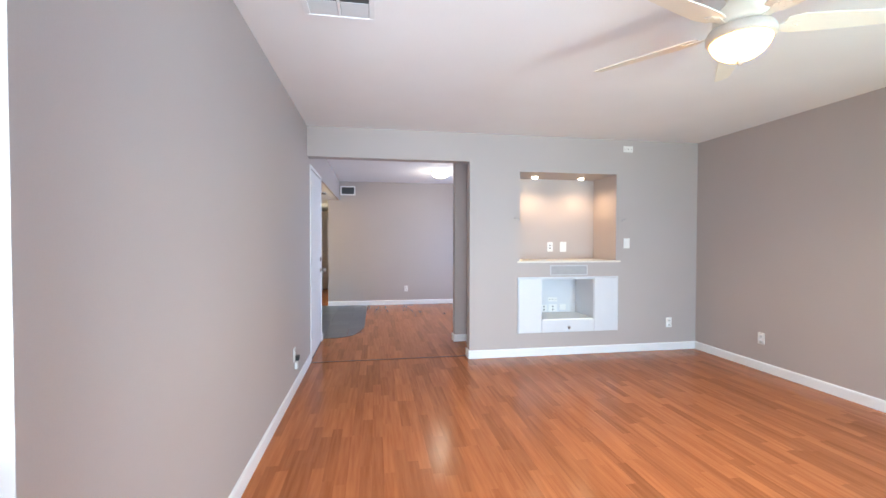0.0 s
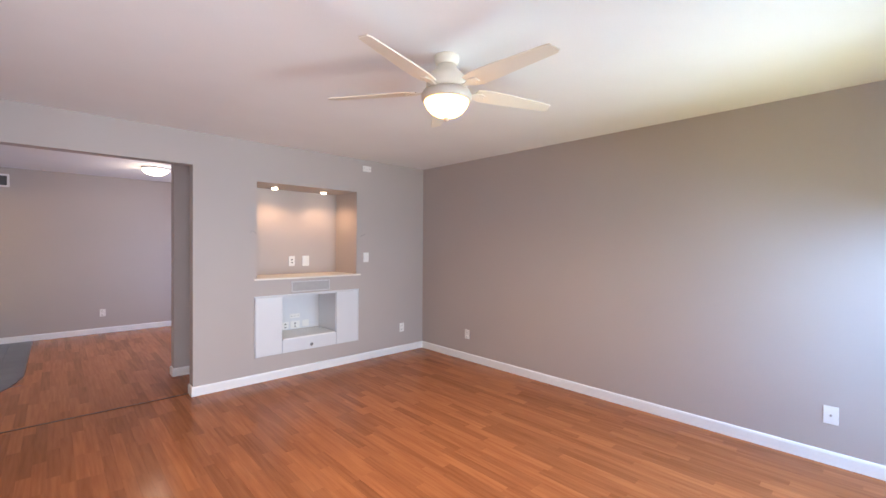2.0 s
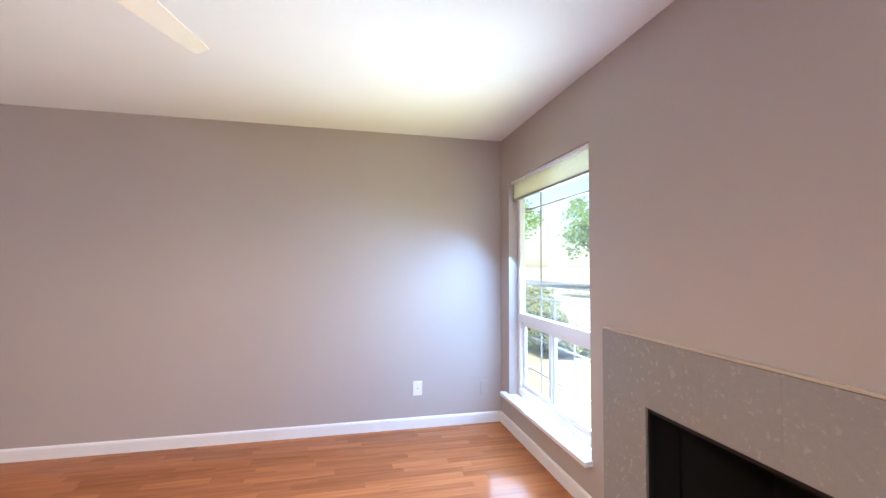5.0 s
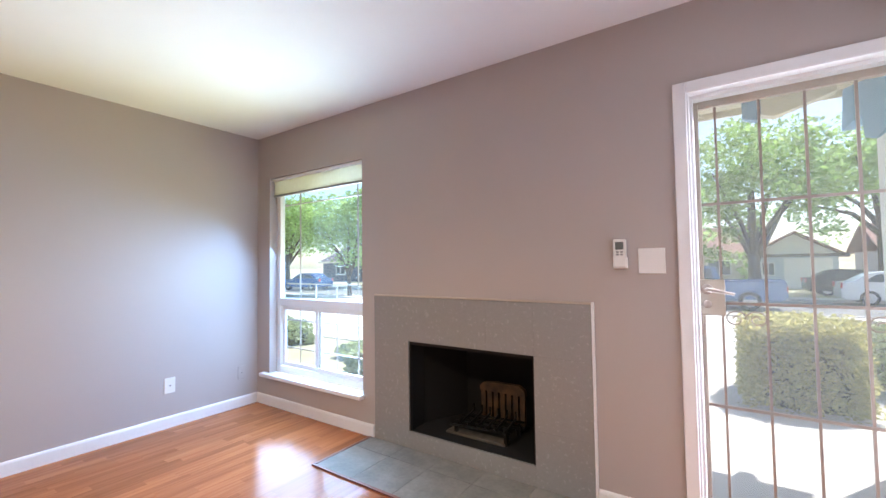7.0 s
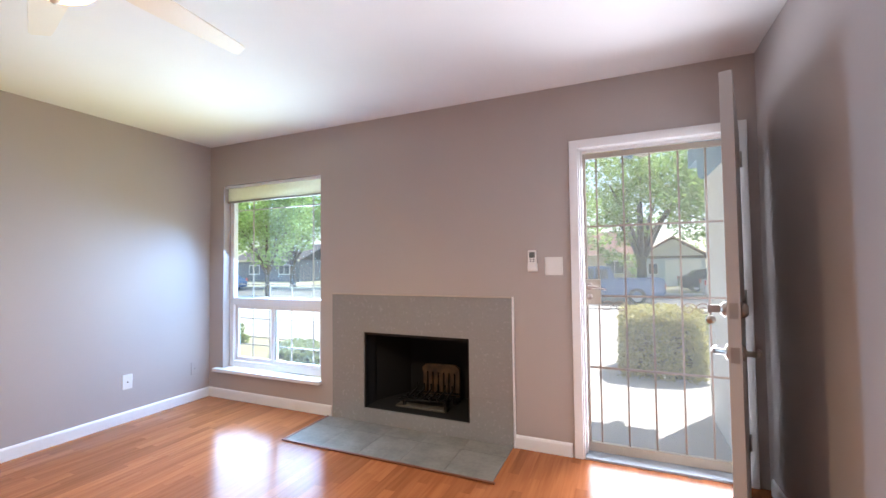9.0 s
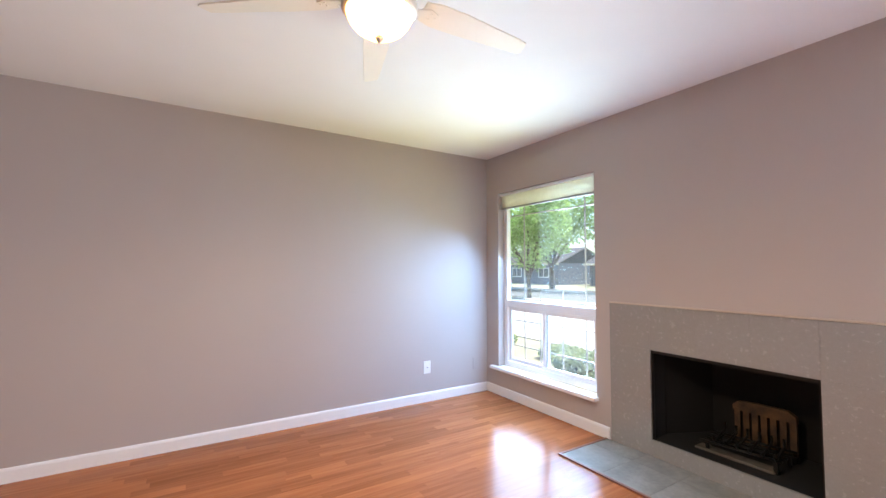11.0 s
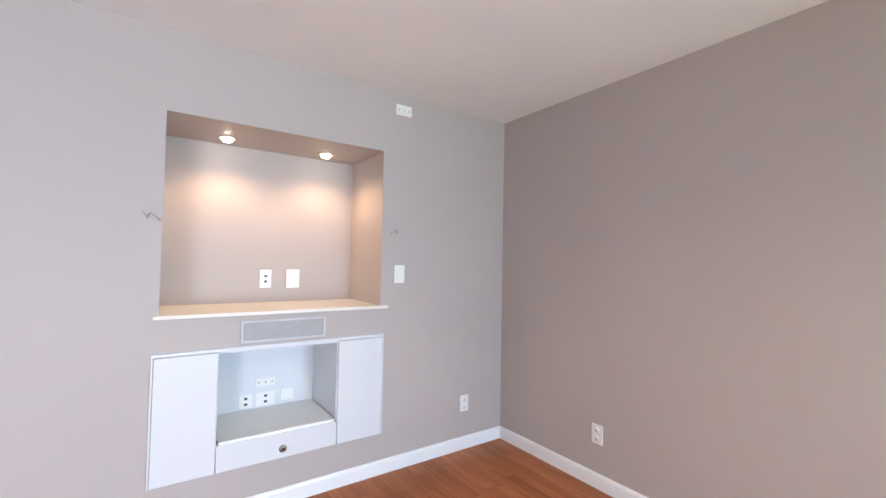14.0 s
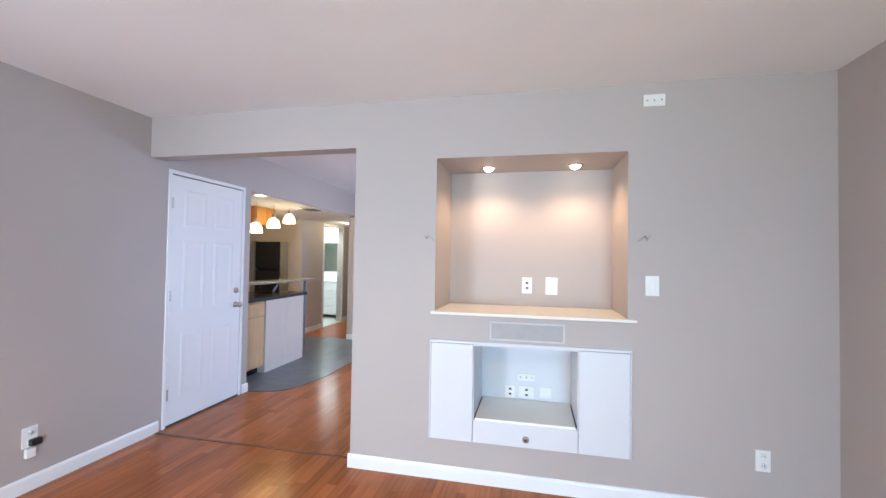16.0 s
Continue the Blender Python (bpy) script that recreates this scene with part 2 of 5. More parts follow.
# siding and shingles coloured dark for house fronts that lie in shade
DARKSD = mat("shade_dark_siding", (0.075, 0.09, 0.125), 0.7, var=0.08, scale=3)
DARKRF = mat("shade_dark_shingles", (0.11, 0.10, 0.11), 0.9, var=0.15, scale=3, fine=12, bump=0.5)
PALEBL = mat("pale_blue_siding", (0.50, 0.58, 0.66), 0.7, var=0.05, scale=3)
GREYSD = mat("grey_siding", (0.36, 0.36, 0.36), 0.7, var=0.06, scale=3)
FENCEM = mat("weathered_fence_wood", (0.16, 0.13, 0.11), 0.8, var=0.15, scale=4, stretch=(5, 5, 0.7))
CARBLUE = mat("blue_car_paint", (0.05, 0.12, 0.32), 0.2, 0.3, var=0.03)
CARGREY = mat("slate_blue_car_paint", (0.12, 0.20, 0.38), 0.25, 0.2, var=0.03)
CARDARK = mat("dark_car_paint", (0.03, 0.035, 0.045), 0.2, 0.3, var=0.03)
CARWHITE = mat("white_car_paint", (0.72, 0.73, 0.75), 0.2, 0.1, var=0.02)
CARGL = mat("car_window", (0.04, 0.06, 0.08), 0.08, var=0.05)
TYRE = mat("tyre_rubber", (0.02, 0.02, 0.02), 0.8, var=0.15)
REDL = mat("red_lens", (0.5, 0.02, 0.02), 0.3, var=0.05)
TILEB = mat("bath_white_paint", (0.80, 0.84, 0.82), 0.5, var=0.02)
MIRROR = mat("mirror_glass", (0.62, 0.72, 0.66), 0.05, 1.0, var=0.01, bump=0)


# ---- mesh helpers ----
def box(bm, x0, x1, y0, y1, z0, z1, bevel=0.0):
    """Adds a box between two corners, its edges rounded by bevel."""
    lo, hi = Vector((min(x0, x1), min(y0, y1), min(z0, z1))), Vector((max(x0, x1), max(y0, y1), max(z0, z1)))
    got = bmesh.ops.create_cube(bm, size=1.0, matrix=Matrix.Translation((lo + hi) / 2) @ Matrix.Diagonal((*(hi - lo), 1)))
    if bevel:
        edges = list({e for v in got["verts"] for e in v.link_edges})
        bmesh.ops.bevel(bm, geom=edges, offset=bevel, segments=2, profile=0.5, affect="EDGES")
    return bm


def boxed(*args, **kw):
    return box(bmesh.new(), *args, **kw)


def lathe(profile, steps=40, m=None, bm=None):
    """A turned shape: profile is (radius, height) from bottom to top."""
    bm = bm or bmesh.new()
    rings = []
    for r, z in profile:
        if r < 1e-5:
            rings.append([bm.verts.new((0, 0, z))])
        else:
            rings.append([bm.verts.new((r * math.cos(a), r * math.sin(a), z)) for a in (math.tau * k / steps for k in range(steps))])
    made = [v for ring in rings for v in ring]
    for a, b in zip(rings, rings[1:]):
        for k in range(steps):
            j = (k + 1) % steps
            if len(a) == 1 and len(b) == 1:
                continue
            if len(a) == 1:
                f = (a[0], b[j], b[k])
            elif len(b) == 1:
                f = (a[k], a[j], b[0])
            else:
                f = (a[k], a[j], b[j], b[k])
            bm.faces.new(f).smooth = True
    if m is not None:
        bmesh.ops.transform(bm, matrix=m, verts=made)
    bmesh.ops.recalc_face_normals(bm, faces=bm.faces)
    return bm


def tube(bm, points, radius, sides=8):
    """A round bar along points, capped; radius may be a list."""
    pts = [Vector(p) for p in points]
    radii = radius if isinstance(radius, (list, tuple)) else [radius] * len(pts)
    rings = []
    for k, p in enumerate(pts):
        d = (pts[min(k + 1, len(pts) - 1)] - pts[max(k - 1, 0)]).normalized()
        side = d.cross(Vector((0, 0, 1)) if abs(d.z) < 0.9 else Vector((1, 0, 0))).normalized()
        up = side.cross(d)
        rings.append([bm.verts.new(p + radii[k] * (math.cos(a) * side + math.sin(a) * up)) for a in (math.tau * j / sides for j in range(sides))])
    for a, b in zip(rings, rings[1:]):
        for j in range(sides):
            bm.faces.new((a[j], a[(j + 1) % sides], b[(j + 1) % sides], b[j])).smooth = True
    bm.faces.new(rings[0][::-1])
    bm.faces.new(rings[-1])
    return bm


def prism(bm, outline, axis, a, b):
    """A flat outline of 2D points pushed from a to b along an axis ('x', 'y' or 'z')."""
    def at(p, h):
        return {"x": (h, p[0], p[1]), "y": (p[0], h, p[1]), "z": (p[0], p[1], h)}[axis]
    lo, hi = [bm.verts.new(at(p, a)) for p in outline], [bm.verts.new(at(p, b)) for p in outline]
    n = len(outline)
    bm.faces.new(lo)
    bm.faces.new(hi[::-1])
    for k in range(n):
        bm.faces.new((lo[k], hi[k], hi[(k + 1) % n], lo[(k + 1) % n]))
    bmesh.ops.recalc_face_normals(bm, faces=bm.faces)
    return bm


def mesh_of(name, bm, material):
    data = bpy.data.meshes.new(name)
    bm.to_mesh(data)
    bm.free()
    data.materials.append(material)
    return data


def part(name, bm, material, parent, label=""):
    """One mesh object under a thing or under a part."""
    ob = new(name, mesh_of(name, bm, material))
    ob.parent = parent
    if label:
        tagged(ob, label)
    return ob


def solid(name, bm, material, label, category, group="", kind=""):
    return tagged(new(name, mesh_of(name, bm, material)), label, category, group, kind)


def thing(name, label, category, at=(0, 0, 0), turn=0, group="", kind=""):
    ob = new(name)
    ob.empty_display_size = 0.1
    ob.matrix_world = pose(*at, 0, 0, turn)
    return tagged(ob, label, category, group, kind)


def structure(name, bm, material, label, category):
    return solid(name, bm, material, label, category, kind="structure")


# ---- the large structure ----
W, D, H = 4.475, 4.87, 2.45          # living room
NB = 5.0                             # back of the niche wall
FAR = 8.85                           # far wall of the dining room
LOWC = 2.085                         # kitchen and hall ceiling
T = 0.14

bm = bmesh.new()
for x0, x1, z0, z1 in ((-0.12, 0.10, -0.2, H), (0.10, 0.985, 2.035, H), (0.985, 1.75, -0.2, H), (1.75, 2.65, 0.72, H), (1.75, 2.65, -0.2, 0.115), (2.65, 3.10, -0.2, H),
                       (3.10, 4.285, 2.05, H), (3.10, 4.285, -0.2, 0.255), (4.285, W + 0.12, -0.2, H)):
    box(bm, x0, x1, -T, 0, z0, z1)
structure("wall_south", bm, WALL, "greige painted wall with window, fireplace and entry door", "wall")
structure("wall_east", boxed(W, W + 0.12, 0, NB, -0.05, H), WALL, "plain greige painted wall with white baseboard", "wall")
bm = bmesh.new()
box(bm, -0.12, 0, 0, 5.065, -0.05, H)
box(bm, -0.12, 0, 5.065, 5.90, 2.06, H)
box(bm, -0.12, 0, 5.90, 6.03, -0.05, H)
structure("wall_west", bm, WALL, "greige painted wall beside the entry", "wall")
NX0, NX1, NZ0, NZ1 = 2.262, 3.425, 1.062, 2.052
CX0, CX1, CZ0, CZ1 = 2.522, 3.150, 0.395, 0.857
bm = bmesh.new()
box(bm, 0, 1.695, D, NB, 2.144, H)
box(bm, 1.695, NX0, D, NB, -0.05, H)
box(bm, NX1, W, D, NB, -0.05, H)
box(bm, NX0, NX1, D, NB, NZ1, H)
box(bm, NX0, NX1, D, NB, CZ1, NZ0 - 0.02)
box(bm, NX0, CX0, D, NB, -0.05, CZ1)
box(bm, CX1, NX1, D, NB, -0.05, CZ1)
box(bm, CX0, CX1, D, NB, -0.05, CZ0)
structure("wall_north", bm, WALL, "greige wall with lit niche and wide opening", "wall")
niche = thing("wall_niche", "greige painted recess with two downlights", "wall niche", kind="structure")
for name, b in (("niche_back", (NX0, NX1, 5.37, 5.45, NZ0 - 0.05, NZ1 + 0.05)), ("niche_side", (NX0 - 0.08, NX0, NB, 5.45, NZ0 - 0.05, NZ1 + 0.05)),
                ("niche_side", (NX1, NX1 + 0.08, NB, 5.45, NZ0 - 0.05, NZ1 + 0.05)), ("niche_top", (NX0, NX1, NB, 5.37, NZ1, NZ1 + 0.05))):
    part(name, boxed(*b), WALL, niche)
bm = bmesh.new()
box(bm, 1.685, 5.0, 5.66, 5.78, -0.05, H)
box(bm, 2.0, 2.1, NB, 5.66, -0.05, H)
structure("wall_stub", bm, WALL, "greige return wall behind the niche", "wall")
bm = bmesh.new()
box(bm, -0.225, 5.0, FAR, FAR + 0.12, -0.05, H)
structure("wall_dining", bm, WALL, "greige dining room wall with white baseboard", "wall")
bm = bmesh.new()
for y0, y1, z0, z1 in ((5.74, 6.75, -0.05, H), (6.75, 8.05, 1.95, H), (6.75, 8.05, -0.05, 0.6), (8.05, FAR, -0.05, H)):
    box(bm, 3.4, 3.5, y0, y1, z0, z1)
structure("wall_dining_east", bm, WALL, "greige dining wall with a window opening", "wall")
bm = bmesh.new()
box(bm, -4.2, -1.32, 9.30, 9.42, -0.05, LOWC)
box(bm, -4.3, -4.2, 4.9, 9.42, -0.05, LOWC)
box(bm, -4.2, -0.12, 6.03, 6.13, -0.05, LOWC)
structure("wall_kitchen", bm, WALL, "greige kitchen walls", "wall")
bm = bmesh.new()
box(bm, -1.32, -1.2, 9.0, 9.80, -0.05, LOWC)
box(bm, -1.32, -1.2, 9.80, 10.62, 2.03, LOWC)
box(bm, -1.32, -1.2, 10.62, 12.0, -0.05, LOWC)
box(bm, -1.2, -0.105, 11.9, 12.0, -0.05, LOWC)
box(bm, -0.225, -0.105, FAR + 0.12, 11.9, -0.05, LOWC)
structure("wall_hall", bm, WALL, "greige hallway walls", "wall")
bm = bmesh.new()
box(bm, -3.3, -1.32, 11.55, 11.65, -0.05, H)
box(bm, -3.4, -3.3, 9.42, 11.65, -0.05, H)
structure("wall_bathroom", bm, TILEB, "white painted bathroom walls", "wall")
structure("ceiling_living", boxed(-0.12, W + 0.12, -T, NB, H, H + 0.1), CEIL, "white textured living room ceiling", "ceiling")
bm = bmesh.new()
box(bm, 0, 5.0, NB, FAR + 0.12, H, H + 0.1)
structure("ceiling_dining", bm, CEIL, "white dining room ceiling", "ceiling")
bm = bmesh.new()
box(bm, -4.3, -0.03, 6.03, 9.0, LOWC, LOWC + 0.1)
box(bm, -4.3, -0.105, 9.0, 12.0, LOWC, LOWC + 0.1)
structure("ceiling_kitchen", bm, CEIL, "low white kitchen and hall ceiling", "ceiling")
bm = bmesh.new()
box(bm, -0.03, 0, 6.03, FAR, LOWC - 0.01, H)
structure("soffit", bm, WALL, "greige painted drop between dining room and kitchen", "soffit")

# subfloors; the boards and tiles lie on them
structure("floor", boxed(0, W, 0, FAR, -0.12, -0.004), GAP, "red-brown strip laminate floor, glossy", "floor")
structure("floor_kitchen", boxed(-4.2, 0.0, 6.03, 12.0, -0.12, -0.006), GROUT, "slate tile kitchen floor", "floor")
structure("floor_dining_side", boxed(W, 5.0, 5.0, FAR, -0.12, -0.004), GAP, "laminate floor", "floor")


def baseboard(runs):
    """White baseboards with a rounded top; runs of (x0, y0, x1, y1, side x, side y)."""
    for x0, y0, x1, y1, nx, ny in runs:
        bm = bmesh.new()
        t, h = 0.013, 0.088
        prof = ((0, 0), (t, 0), (t, h - 0.016), (t * 0.75, h - 0.006), (t * 0.35, h), (0, h))
        a, b = Vector((x0, y0, 0)), Vector((x1, y1, 0))
        nrm = Vector((nx, ny, 0))
        r0 = [bm.verts.new(a + nrm * p + Vector((0, 0, q))) for p, q in prof]
        r1 = [bm.verts.new(b + nrm * p + Vector((0, 0, q))) for p, q in prof]
        for k in range(len(prof)):
            j = (k + 1) % len(prof)
            bm.faces.new((r0[k], r0[j], r1[j], r1[k]))
        bm.faces.new(r0)
        bm.faces.new(r1[::-1])
        bmesh.ops.recalc_face_normals(bm, faces=bm.faces)
        structure("baseboard", bm, TRIM, "white painted wooden baseboard", "baseboard")


baseboard(((W, 0.013, W, D - 0.013, -1, 0), (2.985, 0, W, 0, 0, 1), (1.045, 0, 1.418, 0, 0, 1), (1.683, D, W, D, 0, -1), (1.695, D, 1.695, NB, -1, 0), (0, 0.06, 0, 5.0, 1, 0),
           (0, 5.955, 0, 6.043, 1, 0), (-0.12, 6.03, 0.0, 6.03, 0, 1), (-0.225, FAR, 3.4, FAR, 0, -1), (-1.2, 9.0, -1.2, 9.75, 1, 0), (-1.2, 10.67, -1.2, 11.9, 1, 0), (1.685, 5.66, 2.0, 5.66, 0, -1), (1.685, 5.647, 1.685, 5.793, -1, 0)))

# ---- entry door, window, fireplace ----
def casing(name, axis, at, out, a0, a1, top, wide, label):
    """Three mitred boards round an opening; axis: the wall's direction; at: the wall's face; out: how the boards stand off."""
    st = tagged(thing(name, label, "door casing"), kind="structure")
    for u0, u1, z0, z1 in ((a0 - wide, a0, 0, top + wide), (a1, a1 + wide, 0, top + wide), (a0, a1, top, top + wide)):
        if axis == "x":
            bm = boxed(u0, u1, at, at + out, z0, z1, bevel=0.004)
        else:
            bm = boxed(at, at + out, u0, u1, z0, z1, bevel=0.004)
        part("casing_board", bm, TRIM, st)
    return st


casing("trim_entry", "x", 0, 0.016, 0.105, 0.975, 2.015, 0.055, "white painted entry door casing")
jamb = tagged(thing("jamb_entry", "white painted entry door jamb", "door jamb"), kind="structure")
part("jamb_side", boxed(0.10, 0.118, -T - 0.02, -0.001, -0.1, 2.035), TRIM, jamb)
part("jamb_side", boxed(0.967, 0.985, -T - 0.02, -0.001, -0.1, 2.035), TRIM, jamb)
part("jamb_head", boxed(0.118, 0.967, -T - 0.02, -0.001, 2.017, 2.035), TRIM, jamb)
part("door_stop", boxed(0.118, 0.967, -0.085, -0.05, 2.0, 2.017), TRIM, jamb)
part("door_stop", boxed(0.953, 0.967, -0.085, -0.05, 0.02, 2.0), TRIM, jamb)
part("threshold", boxed(0.118, 0.967, -0.15, 0.005, -0.02, 0.014, bevel=0.004), mat("pale_blue_threshold", (0.45, 0.52, 0.60), 0.4, 0.3), jamb, "worn pale metal threshold")
part("strike_plate", boxed(0.9655, 0.968, -0.035, -0.012, 0.90, 0.96), NICKEL, jamb)


def lever(parent, x, y, z, out, along):
    """A lever handle: rose, neck and lever; out: +1 or -1 along y; along: +1 or -1 along x."""
    turn = Matrix.Translation((x, y, z)) @ Matrix.Rotation(radians(-90 * out), 4, "X")
    h = part("handle", lathe(((0, 0), (0.031, 0), (0.031, 0.006), (0.024, 0.011), (0.012, 0.013), (0.011, 0.045), (0, 0.045)), 24, turn), NICKEL, parent, "satin nickel lever handle")
    part("lever", tube(bmesh.new(), ((x, y + out * 0.045, z), (x + along * 0.02, y + out * 0.052, z), (x + along * 0.11, y + out * 0.052, z - 0.003)), [0.011, 0.011, 0.008], 10), NICKEL, h)
    return h


def panel_door(name, width, height, thick, label, material, rows):
    """A moulded panel door, hinged at its origin and reaching along +x; both faces carry raised panels."""
    d = thing(name, label, "door")
    body = part("leaf", boxed(0, width, -thick / 2, thick / 2, 0, height, bevel=0.002), material, d)
    mid = 0.5 * width
    for z0, z1 in rows:
        for x0, x1 in ((0.12, mid - 0.05), (mid + 0.05, width - 0.12)):
            for s in (1, -1):
                bm = bmesh.new()
                y = s * thick / 2
                bx = [(x0, z0), (x1, z0), (x1, z1), (x0, z1)]
                rings = []
                for inset, lift in ((0, 0.0004), (0.012, 0.0025), (0.03, 0.0025), (0.05, 0.001), (0.06, 0.001)):
                    rings.append([bm.verts.new((px + (inset if k in (0, 3) else -inset), y + s * lift, pz + (inset if k < 2 else -inset))) for k, (px, pz) in enumerate(bx)])
                for a, b in zip(rings, rings[1:]):
                    for k in range(4):
                        bm.faces.new((a[k], a[(k + 1) % 4], b[(k + 1) % 4], b[k]))
                bm.faces.new(rings[-1])
                bmesh.ops.recalc_face_normals(bm, faces=bm.faces)
                part("moulded_panel", bm, material, body)
    return d


SIX = ((0.22, 0.78), (0.98, 1.56), (1.68, 1.92))
entry = panel_door("door_1", 0.92, 2.0, 0.044, "white panelled entry door standing wide open, its paint dimmed for shade", ENTRYW, SIX)
entry.matrix_world = pose(0.118, 0.035, 0.012, 0, 0, 76.7)
lever(entry, 0.86, 0.022, 0.89, 1, -1)
lever(entry, 0.86, -0.022, 0.89, -1, -1)
part("latch_plate", boxed(0.9195, 0.9215, -0.014, 0.014, 0.86, 0.92), NICKEL, entry)
part("latch_plate", boxed(0.9195, 0.9215, -0.014, 0.014, 1.03, 1.09), NICKEL, entry)
for s in (1, -1):
    bolt = part("deadbolt", lathe(((0, 0), (0.03, 0), (0.03, 0.012), (0.022, 0.02), (0.018, 0.024), (0, 0.024)), 24, Matrix.Translation((0.86, s * 0.022, 1.06)) @ Matrix.Rotation(radians(-90 * s), 4, "X")), NICKEL, entry, "satin nickel deadbolt")
    if s < 0:
        part("key", boxed(0.857, 0.863, -0.09, -0.045, 1.045, 1.075, bevel=0.001), NICKEL, bolt, "key left in the lock")
        part("key_fob", lathe(((0, -0.002), (0.018, -0.002), (0.018, 0.002), (0, 0.002)), 16, Matrix.Translation((0.86, -0.08, 1.015)) @ Matrix.Rotation(radians(90), 4, "Y")), NICKEL, bolt)
for hz in (0.2, 1.0, 1.78):
    part("hinge", lathe(((0, 0), (0.007, 0), (0.007, 0.09), (0, 0.09)), 12, pose(-0.004, 0.026, hz)), NICKEL, entry)

# security door in the entry
sd = thing("security_door", "cream steel security door with bronze bars, closed", "security door", group="")
GY = -0.115
for x0, x1, z0, z1 in ((0.119, 0.15, 0.016, 2.0), (0.935, 0.966, 0.016, 2.0), (0.15, 0.935, 1.965, 2.0), (0.15, 0.935, 0.016, 0.075)):
    part("door_frame", boxed(x0, x1, GY - 0.015, GY + 0.015, z0, z1, bevel=0.003), SECFR, sd)
for z in (0.565, 1.04, 1.505):
    part("cross_bar", boxed(0.15, 0.935, GY - 0.006, GY + 0.006, z - 0.006, z + 0.006), SECUR, sd)
for x in (0.237, 0.385, 0.545, 0.703, 0.868):
    part("upright_bar", boxed(x - 0.005, x + 0.005, GY - 0.009, GY + 0.003, 0.075, 1.965), SECUR, sd)
# added sheet that hazes the view through the bars
part("screen", boxed(0.15, 0.935, GY - 0.014, GY - 0.0125, 0.075, 1.965), SCREEN, sd, "unseen pale screen mesh added as haze over the view").visible_shadow = False
box1 = part("lock_box", boxed(0.855, 0.962, GY - 0.02, GY + 0.028, 0.985, 1.15, bevel=0.004), SECFR, sd, "cream lock box")
part("lock_rose", lathe(((0, 0), (0.024, 0), (0.024, 0.008), (0.012, 0.012), (0, 0.012)), 20, Matrix.Translation((0.925, GY + 0.028, 1.105)) @ Matrix.Rotation(radians(-90), 4, "X")), SECUR, box1)
part("lock_cylinder", lathe(((0, 0), (0.018, 0), (0.018, 0.008), (0, 0.01)), 20, Matrix.Translation((0.925, GY + 0.028, 1.035)) @ Matrix.Rotation(radians(-90), 4, "X")), SECUR, box1)
part("lock_lever", tube(bmesh.new(), ((0.925, GY + 0.04, 1.105), (0.925, GY + 0.055, 1.105), (0.89, GY + 0.06, 1.10), (0.82, GY + 0.058, 1.085)), [0.009, 0.009, 0.008, 0.006], 8), SECUR, box1)
for cx in (0.31, 0.78):
    for s in (1, -1):
        pts = []
        for k in range(22):
            a, r = 0.45 * k, 0.045 * (1 - k / 26)
            pts.append((cx + s * (0.04 - r * math.cos(a)), GY, 0.97 + r * math.sin(a) * 0.9))
        part("scroll", tube(bmesh.new(), pts, 0.0035, 5), SECUR, sd)

# window
WX0, WX1, WZ0, WZ1 = 3.10, 4.285, 0.29, 2.05
win = tagged(thing("window_1", "white vinyl window, fixed above and sliding below", "window"), kind="structure")
FY0, FY1 = -0.125, -0.075
for x0, x1, z0, z1 in ((WX0, WX0 + 0.05, WZ0, WZ1), (WX1 - 0.05, WX1, WZ0, WZ1), (WX0 + 0.05, WX1 - 0.05, WZ1 - 0.05, WZ1), (WX0 + 0.05, WX1 - 0.05, WZ0, WZ0 + 0.055), (WX0 + 0.05, WX1 - 0.05, 0.885, 0.955)):
    part("window_frame", boxed(x0, x1, FY0, FY1, z0, z1, bevel=0.004), VINYL, win)
part("pane", boxed(WX0 + 0.05, WX1 - 0.05, -0.104, -0.099, 0.955, WZ1 - 0.05), PANE, win).visible_shadow = False
for x0, x1, y in ((3.70, 4.235, -0.113), (3.15, 3.755, -0.096)):
    sash = part("sash", boxed(x0, x0 + 0.035, y - 0.012, y + 0.012, 0.345, 0.885, bevel=0.003), VINYL, win)
    part("sash_rail", boxed(x1 - 0.035, x1, y - 0.012, y + 0.012, 0.345, 0.885, bevel=0.003), VINYL, sash)
    part("sash_rail", boxed(x0 + 0.035, x1 - 0.035, y - 0.012, y + 0.012, 0.345, 0.38, bevel=0.003), VINYL, sash)
    part("sash_rail", boxed(x0 + 0.035, x1 - 0.035, y - 0.012, y + 0.012, 0.85, 0.885, bevel=0.003), VINYL, sash)
    part("pane", boxed(x0 + 0.035, x1 - 0.035, y - 0.003, y + 0.003, 0.38, 0.85), PANE, sash).visible_shadow = False
part("window_sill", boxed(3.085, 4.375, -0.075, 0.05, 0.253, 0.285, bevel=0.006), TRIM, win, "white sill board with a rounded nose")
blind = thing("roller_blind", "cream roller blind drawn up in the window head", "blind")
part("fabric", boxed(3.112, 4.273, -0.05, -0.038, 1.90, 2.035, bevel=0.003), BLIND, blind)
part("head_rail", boxed(3.108, 4.277, -0.062, -0.015, 2.025, 2.048, bevel=0.004), VINYL, blind)
part("bottom_rail", boxed(3.112, 4.273, -0.056, -0.032, 1.882, 1.90, bevel=0.003), mat("grey_blind_rail", (0.30, 0.30, 0.28), 0.5), blind)
bars = thing("window_bars", "thin dark security bars outside the window", "window bars")
for x in (3.36, 4.12):
    part("bar", boxed(x - 0.005, x + 0.005, -0.215, -0.205, 0.30, 1.98), SECUR, bars)
